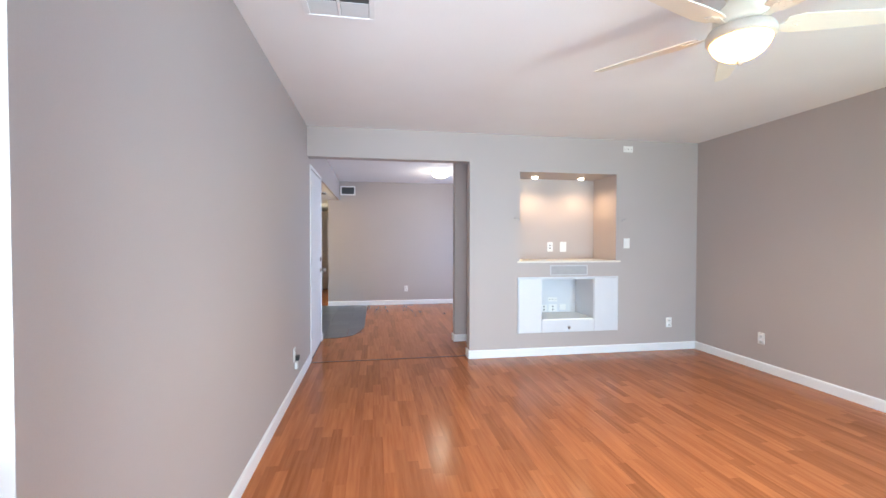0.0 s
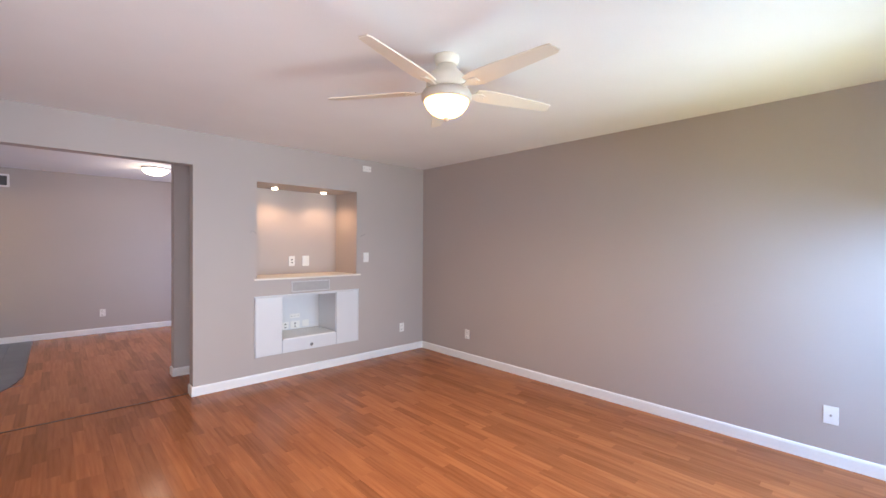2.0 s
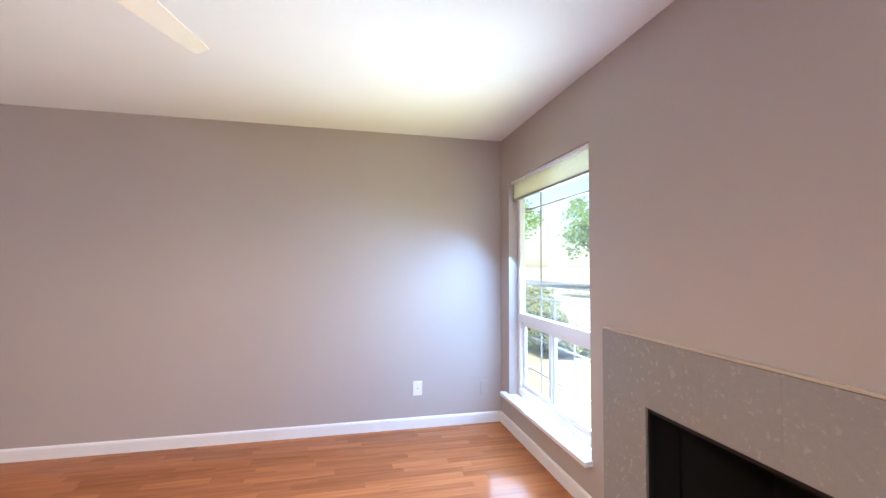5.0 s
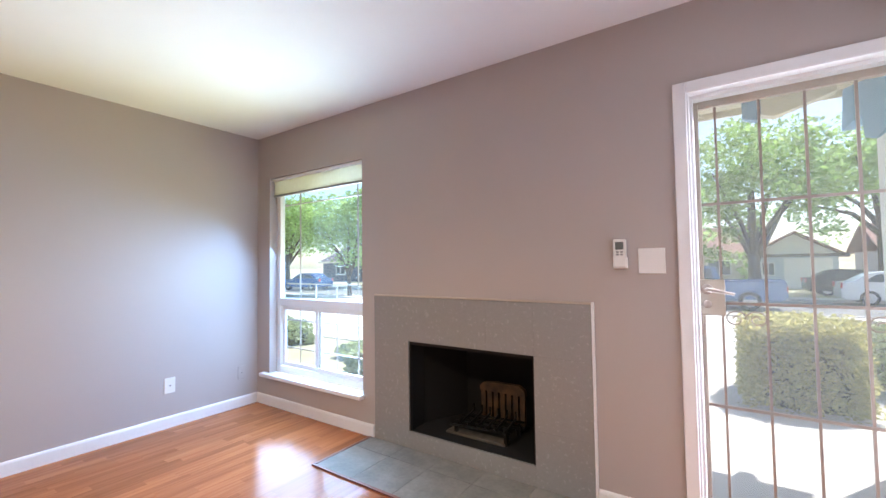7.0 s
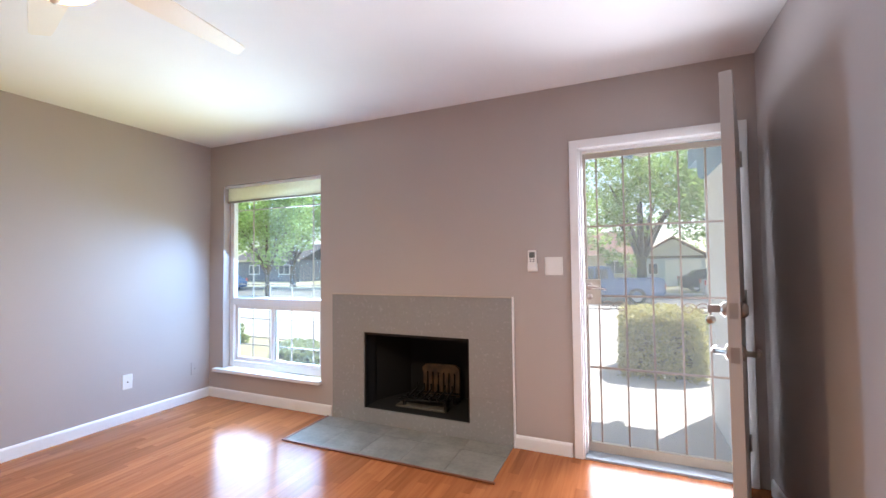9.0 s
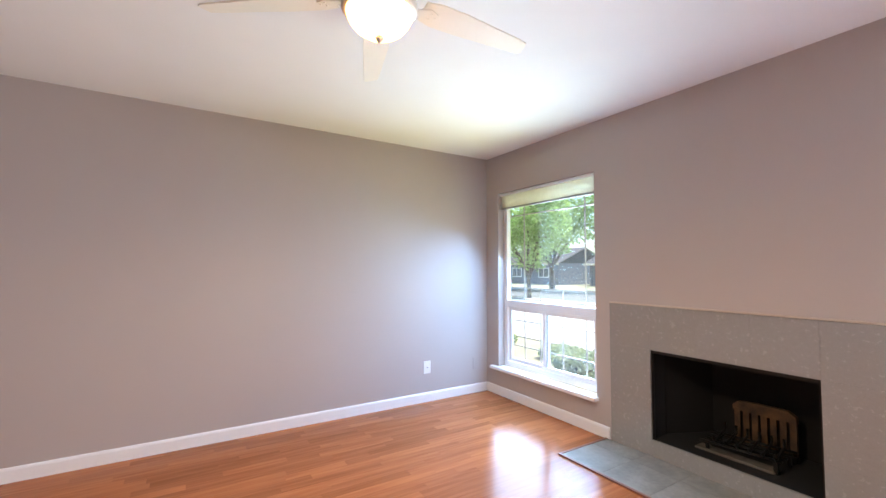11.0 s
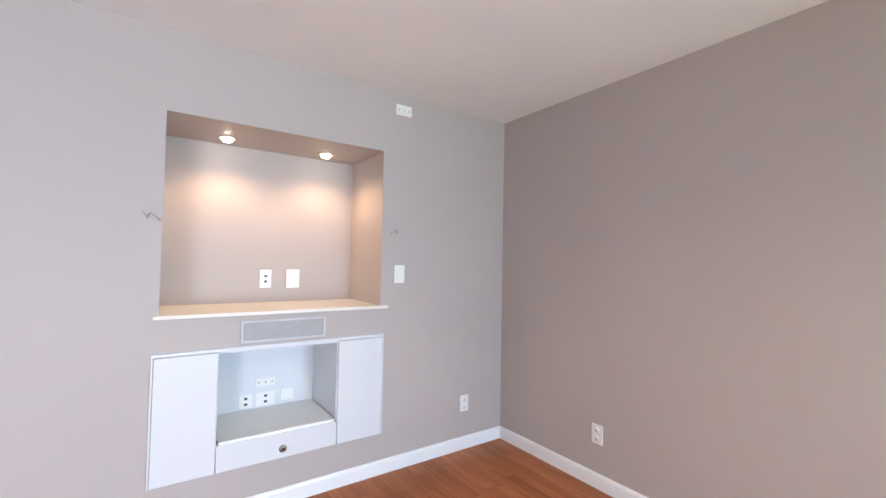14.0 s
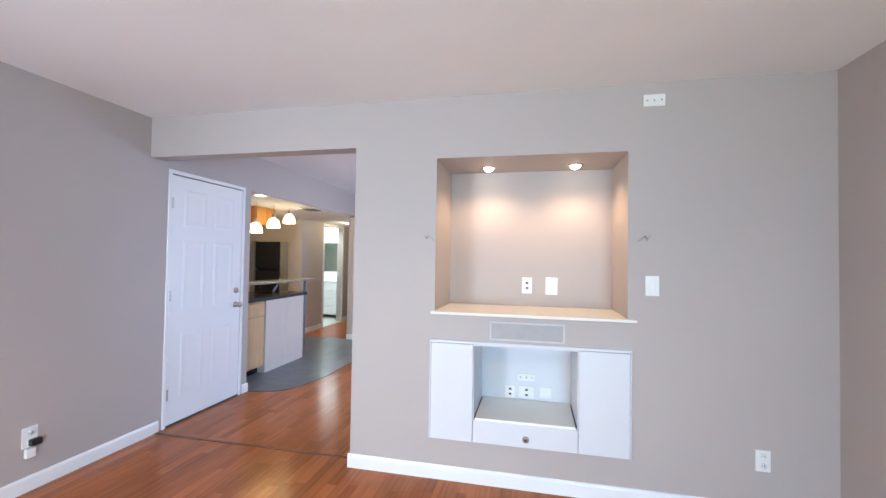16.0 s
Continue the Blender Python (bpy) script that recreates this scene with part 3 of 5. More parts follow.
for x in (3.62, 3.9):
    part("bar", boxed(x - 0.005, x + 0.005, -0.215, -0.205, 0.30, 1.08), SECUR, bars)
for z in (0.48, 0.74, 1.08, 1.83):
    part("bar", boxed(3.06, 4.32, -0.217, -0.203, z - 0.005, z + 0.005), SECUR, bars)
for x in (3.06, 4.32):
    for z in (0.48, 1.83):
        part("bracket", boxed(x - 0.01, x + 0.01, -0.22, -T, z - 0.012, z + 0.012), SECUR, bars)

# fireplace
fp = tagged(thing("fireplace", "grey stone tiled fireplace with black open firebox", "fireplace"), kind="structure")
for x0, x1, z0, z1 in ((1.430, 1.75, 0, 1.02), (2.65, 2.965, 0, 1.02), (1.75, 2.65, 0.72, 1.02), (1.75, 2.65, 0, 0.118)):
    part("surround_backing", boxed(x0, x1, 0.0005, 0.012, z0, z1), GROUT, fp)
for x0, x1, z0, z1 in ((1.432, 1.7496, 0.001, 0.3118), (1.432, 1.7496, 0.3125, 0.7203), (1.432, 1.7496, 0.721, 1.018), (2.6502, 2.963, 0.001, 0.3118), (2.6502, 2.963, 0.3125, 0.7203), (2.6502, 2.963, 0.721, 1.018),
                       (1.7503, 2.0508, 0.7215, 1.018), (2.0515, 2.3508, 0.7215, 1.018), (2.3515, 2.6496, 0.7215, 1.018), (1.7503, 2.0508, 0.001, 0.1165), (2.0515, 2.3508, 0.001, 0.1165), (2.3515, 2.6496, 0.001, 0.1165)):
    part("tile", boxed(x0, x1, 0.0121, 0.0165, z0, z1), SURR, fp)
part("edge_trim", boxed(1.418, 1.4298, 0.0005, 0.022, 0, 1.032, bevel=0.002), TRIM, fp, "white edge strip")
part("edge_trim", boxed(1.4298, 2.965, 0.0005, 0.02, 1.0205, 1.031, bevel=0.002), mat("sandy_edge_strip", (0.55, 0.47, 0.38), 0.5), fp, "thin pale top strip")
for x0, x1, x2, x3 in ((1.74, 1.90, 1.87, 1.70), (2.66, 2.50, 2.53, 2.70)):
    part("firebox_side", prism(bmesh.new(), [(x0, -T - 0.01), (x1, -0.50), (x2, -0.53), (x3, -T - 0.01)], "z", 0.1195, 0.7215), SOOT, fp, "soot-black firebox side")
part("firebox_back", boxed(1.87, 2.53, -0.55, -0.501, 0.1195, 0.7215), SOOT, fp, "soot-black firebox back")
part("firebox_floor", boxed(1.70, 2.70, -0.55, -0.004, 0.088, 0.119), SOOT, fp)
part("firebox_top", boxed(1.70, 2.70, -0.55, -T, 0.722, 0.76), SOOT, fp)
for x in (1.75, 2.65):
    part("firebox_jamb", boxed(x - 0.0035, x + 0.0035, -T - 0.012, -0.004, 0.1195, 0.7155), SOOT, fp)
part("firebox_lintel", boxed(1.7535, 2.6465, -T - 0.012, -0.004, 0.7165, 0.7215), SOOT, fp)
part("firebox_frame", boxed(1.75, 2.65, -0.012, 0.004, 0.700, 0.7195), IRON, fp)
for x0, x1 in ((1.75, 1.762), (2.638, 2.65)):
    part("firebox_frame", boxed(x0, x1, -0.012, 0.004, 0.118, 0.70), IRON, fp)
grate = thing("fire_grate", "black iron fire grate of crossed flat bars", "fire grate")
for k in range(6):
    x = 1.99 + 0.064 * k
    part("grate_bar", tube(bmesh.new(), ((x, -0.09, 0.235), (x + 0.004, -0.105, 0.205), (x + 0.045, -0.345, 0.205), (x + 0.05, -0.36, 0.25)), 0.0085, 6), IRON, grate)
for k in range(4):
    y = -0.11 - 0.072 * k
    part("cross_bar", tube(bmesh.new(), ((1.975, y - 0.03, 0.192), (2.385, y + 0.03, 0.192)), 0.0075, 6), IRON, grate)
for x in (2.0, 2.36):
    for y in (-0.125, -0.32):
        part("leg", boxed(x - 0.01, x + 0.01, y - 0.01, y + 0.01, 0.1185, 0.188), IRON, grate)
fire_plate = thing("fire_plate", "scorched tan comb-shaped iron plate behind the grate", "fire plate")
part("top_band", prism(bmesh.new(), ((1.985, 0.345), (2.325, 0.345), (2.328, 0.375), (2.30, 0.402), (2.20, 0.412), (2.03, 0.412), (1.99, 0.385)), "y", -0.425, -0.39), LOG, fire_plate)
part("foot", boxed(1.985, 2.325, -0.43, -0.385, 0.1185, 0.15, bevel=0.004), IRON, fire_plate)
for k in range(7):
    x = 2.303 - 0.0495 * k
    part("finger", prism(bmesh.new(), ((x - 0.016, 0.15), (x + 0.016, 0.15), (x + 0.017, 0.3448), (x - 0.017, 0.3448)), "y", -0.42, -0.395), LOG, fire_plate)
ash = solid("ash_bed", boxed(2.0, 2.43, -0.19, -0.10, 0.1185, 0.135, bevel=0.006), mat("pale_ash", (0.13, 0.11, 0.085), 0.9, var=0.25, scale=20, bump=0.5), "bed of pale ash under the grate", "ash")

# small things on the south wall
rem = thing("remote_control", "white remote control in a wall cradle", "remote control")
part("body", boxed(1.252, 1.312, 0.006, 0.026, 1.212, 1.352, bevel=0.006), PLASTIC, rem)
part("screen", boxed(1.263, 1.301, 0.0262, 0.0272, 1.300, 1.338), mat("grey_lcd", (0.16, 0.18, 0.17), 0.2), rem, "dark grey display")
part("cradle", boxed(1.248, 1.316, 0.0, 0.02, 1.206, 1.262, bevel=0.004), PLASTIC, rem)
for bx in (1.272, 1.292):
    for bz in (1.275, 1.288):
        part("button", boxed(bx - 0.006, bx + 0.006, 0.026, 0.0285, bz - 0.004, bz + 0.004), mat("grey_rubber_button", (0.3, 0.3, 0.3), 0.6), rem)


def plate(name, at, turn, wide, high, label, category, kind, group=""):
    """A wall plate whose face looks along its own -y; kind: what sits in it."""
    p = thing(name, label, category, at, turn, group)
    part("cover", boxed(-wide / 2, wide / 2, -0.007, 0, -high / 2, high / 2, bevel=0.002), PLASTIC, p)
    if kind == "outlet":
        for z in (0.026, -0.026):
            f = part("socket", lathe(((0, 0), (0.0165, 0), (0.0165, 0.003), (0, 0.003)), 20, Matrix.Translation((0, -0.0065, z)) @ Matrix.Rotation(radians(90), 4, "X")), PLASTIC, p)
            for x in (-0.006, 0.006):
                part("slot", boxed(x - 0.001, x + 0.001, -0.0105, -0.0092, z - 0.004, z + 0.006), DARKPL, f)
    if kind == "rocker":
        part("rocker", boxed(-0.0165, 0.0165, -0.011, -0.006, -0.033, 0.033, bevel=0.002), PLASTIC, p)
    if kind == "cable":
        part("jack", lathe(((0, 0), (0.006, 0), (0.006, 0.01), (0, 0.01)), 12, Matrix.Translation((0, -0.006, 0)) @ Matrix.Rotation(radians(90), 4, "X")), NICKEL, p)
    if kind == "dark":
        for z in (0.018, -0.018):
            part("socket", boxed(-0.009, 0.009, -0.0085, -0.006, z - 0.007, z + 0.007), DARKPL, p)
    if kind == "screws":
        for x in (-wide / 3, 0, wide / 3):
            part("screw", lathe(((0, 0), (0.004, 0), (0.004, 0.002), (0, 0.002)), 10, Matrix.Translation((x, -0.0065, 0)) @ Matrix.Rotation(radians(90), 4, "X")), DARKPL, p)
    return p


plate("wall_plate", (1.142, 0, 1.242), 180, 0.118, 0.122, "white double blank switch plate", "wall plate", "")
plate("outlet", (W, 4.013, 0.32), -90, 0.073, 0.115, "white duplex power outlet low on the wall", "outlet", "outlet", "wall outlets")
plate("outlet", (W, 0.735, 0.325), -90, 0.075, 0.118, "white blank plate low on the wall", "wall plate", "cable", "wall outlets")
pl = plate("outlet", (W, 0.155, 0.30), -90, 0.066, 0.115, "greige painted-over cable plate", "wall plate", "cable", "wall outlets")
pl.children[0].data.materials[0] = WALL
plate("outlet", (4.114, D, 0.325), 0, 0.073, 0.115, "white duplex power outlet low on the wall", "outlet", "outlet", "wall outlets")
plate("light_switch", (3.556, D, 1.26), 0, 0.074, 0.116, "white rocker light switch", "switch", "rocker")
plate("wall_plate", (3.564, D, 2.345), 0, 0.118, 0.07, "white blank plate with three screws near the ceiling", "wall plate", "screws")
wo = plate("outlet", (0, 4.145, 0.315), 90, 0.078, 0.118, "white outlet with a black plug in it", "outlet", "outlet", "wall outlets")
part("plug", boxed(-0.01, 0.045, -0.04, -0.007, -0.05, -0.012, bevel=0.005), DARKPL, wo, "black plug-in adapter")
part("plug_in_box", boxed(-0.03, 0.02, -0.03, -0.007, -0.115, -0.06, bevel=0.004), PLASTIC, wo, "white plug-in box")
plate("outlet", (1.305, FAR, 0.32), 0, 0.073, 0.115, "white outlet on the dining room wall", "outlet", "outlet", "wall outlets")

# ---- niche, speaker and media cabinet ----
solid("niche_shelf", boxed(2.238, 3.475, 4.850, 5.369, NZ0 - 0.019, NZ0, bevel=0.004), mat("cream_shelf_paint", (0.80, 0.76, 0.68), 0.4, var=0.02), "cream painted shelf board at the foot of the niche", "shelf")
for sx in (2.565, 3.155):
    sp = thing("downlight", "lit round downlight in the niche ceiling", "downlight", (sx, 5.19, NZ1), group="niche downlights")
    part("trim_ring", lathe(((0.055, 0), (0.055, -0.004), (0.05, -0.007), (0.038, -0.007), (0.036, -0.001)), 32), mat("copper_lit_ring", (0.6, 0.45, 0.35), 0.35, 0.3), sp)
    part("bulb", lathe(((0, -0.030), (0.014, -0.028), (0.026, -0.021), (0.033, -0.010), (0.034, 0))), BULB, sp)
plate("outlet", (2.838, 5.37, 1.213), 0, 0.072, 0.118, "white plate with two dark sockets in the niche", "outlet", "dark", "niche plates")
plate("light_switch", (3.012, 5.37, 1.213), 0, 0.085, 0.125, "white rocker switch in the niche", "switch", "rocker", "niche plates")
spk = thing("speaker", "flush wall speaker with painted grille", "speaker")
part("grille", boxed(2.632, 3.06, D - 0.005, D, 0.909, 1.003), GRILLE, spk)
for x0, x1, z0, z1 in ((2.62, 2.632, 0.897, 1.015), (3.06, 3.072, 0.897, 1.015), (2.632, 3.06, 0.897, 0.909), (2.632, 3.06, 1.003, 1.015)):
    part("rim", boxed(x0, x1, D - 0.01, D, z0, z1, bevel=0.002), mat("pale_grey_rim", (0.60, 0.59, 0.60), 0.5), spk)
for hx, s in ((2.205, 1), (3.525, -1)):
    cl = thing("wire_stub", "short grey wire ends poking from the wall", "wire", group="wire stubs")
    part("wire", tube(bmesh.new(), ((hx, D, 1.535), (hx + 0.01 * s, D - 0.02, 1.55), (hx + 0.03 * s, D - 0.03, 1.535), (hx + 0.05 * s, D - 0.02, 1.515)), 0.002, 6), mat("grey_wire", (0.29, 0.28, 0.28), 0.5), cl)
    part("wire", tube(bmesh.new(), ((hx, D, 1.525), (hx - 0.01 * s, D - 0.015, 1.54), (hx - 0.025 * s, D - 0.02, 1.555)), 0.002, 6), mat("pale_wire", (0.42, 0.39, 0.37), 0.5), cl)

cab = thing("media_cabinet", "white built-in cabinet with an open middle bay", "cabinet")
part("face_frame", boxed(2.238, 3.448, D - 0.016, D, 0.865, 0.882, bevel=0.003), CABW, cab)
for x0, x1 in ((2.238, 2.247), (3.439, 3.448)):
    part("face_frame", boxed(x0, x1, D - 0.016, D, 0.255, 0.865, bevel=0.002), CABW, cab)
for x0, x1 in ((2.249, 2.519), (3.153, 3.437)):
    part("door", boxed(x0, x1, D - 0.019, D - 0.001, 0.258, 0.863, bevel=0.003), CABW, cab)
dr = part("flap", boxed(2.522, 3.150, D - 0.019, D - 0.001, 0.258, 0.394, bevel=0.003), CABW, cab)
lock = part("lock", lathe(((0, 0), (0.02, 0), (0.02, 0.005), (0.013, 0.008), (0.0, 0.008)), 24, Matrix.Translation((2.847, D - 0.019, 0.309)) @ Matrix.Rotation(radians(90), 4, "X")), NICKEL, dr, "round metal cam lock")
part("keyhole", boxed(2.842, 2.852, D - 0.0285, D - 0.027, 0.303, 0.315), DARKPL, lock)
for b in ((CX0, CX1, 5.29, 5.31, CZ0 - 0.02, CZ1 + 0.02), (CX0 - 0.012, CX0 + 0.003, D - 0.001, 5.29, CZ0 - 0.02, CZ1 + 0.02), (CX1 - 0.003, CX1 + 0.012, D - 0.001, 5.29, CZ0 - 0.02, CZ1 + 0.02),
          (CX0 + 0.003, CX1 - 0.003, D - 0.001, 5.29, CZ1 - 0.003, CZ1 + 0.012), (CX0 + 0.003, CX1 - 0.003, D - 0.001, 5.29, CZ0 - 0.03, CZ0 - 0.006)):
    part("lining_board", boxed(*b), CABW, cab)
part("bay_floor", boxed(CX0 + 0.012, CX1 - 0.012, D - 0.012, 5.282, CZ0 - 0.004, CZ0 + 0.014, bevel=0.002), mat("warm_white_board", (0.86, 0.85, 0.82), 0.5, var=0.02), cab, "loose off-white bottom board")
# black strips laid in the gaps to draw their shade
for x0, x1 in ((CX0 + 0.0035, CX0 + 0.0115), (CX1 - 0.0115, CX1 - 0.0035)):
    part("gap_strip", boxed(x0, x1, D + 0.004, 5.285, CZ0 - 0.0055, CZ0 + 0.004), DARKPL, cab, "black strip painted as the shade in the gap by the bottom board")
part("gap_strip", boxed(CX0 + 0.0125, CX1 - 0.0125, 5.2825, 5.2895, CZ0 - 0.0055, CZ0 + 0.006), DARKPL, cab, "black strip painted as the shade in the gap by the bottom board")
for px, pz, w_, h_, k in ((2.729, 0.459, 0.074, 0.085, "dark"), (2.844, 0.46, 0.112, 0.088, "dark"), (2.975, 0.468, 0.082, 0.075, ""), (2.841, 0.565, 0.118, 0.05, "screws")):
    plate("outlet", (px, 5.29, pz), 0, w_, h_, "white connection plate inside the cabinet", "outlet", k, "cabinet plates")

# ---- ceiling fan ----
fan = thing("ceiling_fan", "white five-blade ceiling fan with a lit glass bowl", "ceiling fan", (2.335, 2.16, 0.003))
part("canopy", lathe(((0.0, 2.40), (0.045, 2.40), (0.062, 2.41), (0.068, 2.43), (0.068, 2.45), (0, 2.45))), FANW, fan)
part("motor_housing", lathe(((0.0, 2.265), (0.105, 2.265), (0.112, 2.285), (0.108, 2.32), (0.09, 2.35), (0.062, 2.375), (0.05, 2.40), (0, 2.40))), FANW, fan)
part("switch_cup", lathe(((0.0, 2.204), (0.128, 2.204), (0.137, 2.212), (0.138, 2.235), (0.128, 2.255), (0.10, 2.264), (0, 2.264))), FANRIM, fan, "pewter coloured light collar")
part("bowl", lathe(((0, 2.117), (0.03, 2.119), (0.064, 2.129), (0.092, 2.148), (0.111, 2.172), (0.121, 2.196), (0.121, 2.2035), (0.0, 2.2035))), BOWL, fan, "glowing frosted glass bowl")
part("finial", lathe(((0, 2.092), (0.006, 2.094), (0.012, 2.102), (0.016, 2.112), (0.012, 2.1165), (0, 2.1165)), 20), FANRIM, fan)
for k in range(5):
    turn = Matrix.Rotation(radians(-91 + 72 * k), 4, "Z") @ Matrix.Translation((0, 0, 2.262)) @ Matrix.Rotation(radians(-11), 4, "X")
    bm = bmesh.new()
    out = [(0.17, -0.055), (0.23, -0.068), (0.35, -0.066), (0.50, -0.054), (0.64, -0.043), (0.675, -0.036), (0.69, 0.022), (0.672, 0.034), (0.50, 0.042), (0.34, 0.05), (0.23, 0.05), (0.17, 0.035)]
    prism(bm, out, "z", -0.003, 0.003)
    bmesh.ops.transform(bm, matrix=turn, verts=bm.verts)
    blade = part("blade", bm, FANW, fan)
    bm = bmesh.new()
    prism(bm, [(0.09, -0.02), (0.15, -0.014), (0.20, -0.035), (0.235, -0.02), (0.235, 0.012), (0.20, 0.026), (0.15, 0.012), (0.09, 0.018)], "z", -0.0085, -0.0035)
    for r, o in ((0.205, -0.018), (0.205, 0.010), (0.225, -0.004)):
        lathe(((0, -0.0105), (0.004, -0.0105), (0.005, -0.0085), (0, -0.0085)), 8, Matrix.Translation((r, o, 0)), bm)
    bmesh.ops.transform(bm, matrix=turn, verts=bm.verts)
    part("blade_iron", bm, FANW, blade)

# ceiling vent
vent = thing("ceiling_vent", "white metal ceiling air vent with angled vanes", "air vent")
VX0, VX1, VY0, VY1 = 0.325, 0.68, 2.37, 2.73
part("backing", boxed(VX0 + 0.03, VX1 - 0.03, VY0 + 0.03, VY1 - 0.03, H - 0.003, H), VENTD, vent)
for x0, x1, y0, y1 in ((VX0, VX1, VY0, VY0 + 0.03), (VX0, VX1, VY1 - 0.03, VY1), (VX0, VX0 + 0.03, VY0 + 0.03, VY1 - 0.03), (VX1 - 0.03, VX1, VY0 + 0.03, VY1 - 0.03), (0.495, 0.51, VY0 + 0.03, VY1 - 0.03)):
    part("frame", boxed(x0, x1, y0, y1, H - 0.012, H, bevel=0.003), TRIM, vent)
for x0, x1 in ((VX0 + 0.032, 0.493), (0.512, VX1 - 0.032)):
    part("slat", boxed(x0, x1, VY1 - 0.16, VY1 - 0.032, H - 0.008, H - 0.0045), VENTW, vent)
    for k in range(3):
        bm = boxed(x0, x1, -0.012, 0.012, -0.0008, 0.0008)
        bmesh.ops.transform(bm, matrix=Matrix.Translation((0, VY0 + 0.06 + 0.045 * k, H - 0.012)) @ Matrix.Rotation(radians(40), 4, "X"), verts=bm.verts)
        part("slat", bm, VENTD, vent)

# ---- inner door to the garage ----
casing("trim_garage", "y", 0, 0.012, 5.062, 5.903, 2.06, 0.032, "thin white casing round the inner door")
gd = panel_door("door_2", 0.83, 2.035, 0.04, "white six-panel inner door, closed", DOORW, ((0.2, 0.72), (0.92, 1.5), (1.62, 1.93)))
gd.matrix_world = pose(-0.016, 5.068, 0.016, 0, 0, 90)
for hz in (0.2, 1.0, 1.76):
    part("hinge", boxed(-0.012, 0.012, -0.0275, -0.0195, hz, hz + 0.09, bevel=0.002), NICKEL, gd)
kn = part("knob", lathe(((0, 0), (0.03, 0), (0.03, 0.006), (0.013, 0.01), (0.012, 0.03), (0.024, 0.038), (0.029, 0.052), (0.022, 0.066), (0, 0.068)), 28, Matrix.Translation((0.765, -0.02, 0.90)) @ Matrix.Rotation(radians(90), 4, "X")), NICKEL, gd, "satin nickel knob")
part("deadbolt", lathe(((0, 0), (0.028, 0), (0.028, 0.008), (0.018, 0.012), (0.018, 0.02), (0, 0.02)), 24, Matrix.Translation((0.765, -0.02, 1.04)) @ Matrix.Rotation(radians(90), 4, "X")), NICKEL, gd)
structure("sill_garage", boxed(-0.12, 0.006, 5.066, 5.90, -0.004, 0.014), mat("dark_rubber_sill", (0.05, 0.05, 0.05), 0.6), "dark threshold under the inner door", "threshold")
structure("backing_garage", boxed(-0.12, -0.06, 5.066, 5.90, 0.014, 2.06), DOORW, "closed back of the door opening", "wall")
structure("transition_strip", boxed(0.015, 1.682, 4.962, 4.984, 0.0005, 0.006, bevel=0.002), mat("dark_wood_strip", (0.17, 0.06, 0.025), 0.2, var=0.1), "dark wooden strip across the wide opening", "floor trim")

# ---- dining room, kitchen, hall, bath ----
dl = thing("ceiling_lamp", "lit flush glass ceiling lamp in the dining room", "ceiling lamp", (1.78, 7.4, 0))
part("base", lathe(((0, 2.43), (0.16, 2.43), (0.165, 2.44), (0.165, 2.45), (0, 2.45))), TRIM, dl)
part("glass_bowl", lathe(((0, 2.345), (0.05, 2.349), (0.10, 2.365), (0.14, 2.392), (0.155, 2.425), (0.15, 2.4295), (0, 2.4295))), GLOW, dl)
wv = thing("wall_vent", "white framed wall air vent near the ceiling", "air vent")
part("backing", boxed(0.04, 0.28, FAR - 0.004, FAR, 2.20, 2.34), VENTD, wv)
for x0, x1, z0, z1 in ((0.015, 0.305, 2.335, 2.36), (0.015, 0.305, 2.178, 2.203), (0.015, 0.04, 2.203, 2.335), (0.28, 0.305, 2.203, 2.335)):
    part("frame", boxed(x0, x1, FAR - 0.014, FAR, z0, z1, bevel=0.003), TRIM, wv)
for k in range(6):
    part("slat", boxed(0.04, 0.28, FAR - 0.012, FAR - 0.005, 2.212 + 0.021 * k, 2.217 + 0.021 * k), VENTD, wv)

pen = thing("base_cabinet", "maple base cabinet with a drawer and a door", "cabinet")
part("body", boxed(-0.85, -0.27, 6.14, 6.665, 0.09, 0.868), MAPLE, pen)
part("toe_kick", boxed(-0.80, -0.34, 6.14, 6.665, 0.0, 0.09), BLACK, pen)
part("drawer", boxed(-0.27, -0.252, 6.16, 6.655, 0.70, 0.845, bevel=0.004), MAPLE, pen)
part("door", boxed(-0.27, -0.252, 6.16, 6.655, 0.10, 0.68, bevel=0.004), MAPLE, pen)
part("pull", boxed(-0.252, -0.235, 6.2, 6.29, 0.62, 0.632, bevel=0.003), NICKEL, pen)
ip = thing("end_panel", "pale birch veneered panel of the peninsula", "cabinet panel")
part("panel", boxed(-0.85, -0.245, 6.67, 7.084, 0.0, 0.868, bevel=0.002), PALEP, ip)
part("panel", boxed(-0.85, -0.245, 7.0855, 7.50, 0.0, 0.868, bevel=0.002), PALEP, ip)
solid("worktop", boxed(-0.88, -0.205, 6.14, 7.525, 0.869, 0.91, bevel=0.004), COUNTER, "dark polished stone worktop on the peninsula", "worktop")
bar = thing("raised_bar", "narrow grey raised bar top on slanted brackets", "bar counter")
part("top", boxed(-0.82, -0.50, 6.2, 8.30, 1.035, 1.055, bevel=0.004), BARGLASS, bar)
for y in (6.5, 7.38):
    part("bracket", tube(bmesh.new(), ((-0.62, y - 0.04, 0.911), (-0.62, y + 0.10, 1.034)), 0.014, 8), BARGLASS, bar)
part("post", tube(bmesh.new(), ((-0.66, 8.22, -0.005), (-0.66, 8.22, 1.034)), 0.02, 10), BARGLASS, bar)
fr = thing("refrigerator", "black refrigerator with a stainless door edge", "refrigerator")
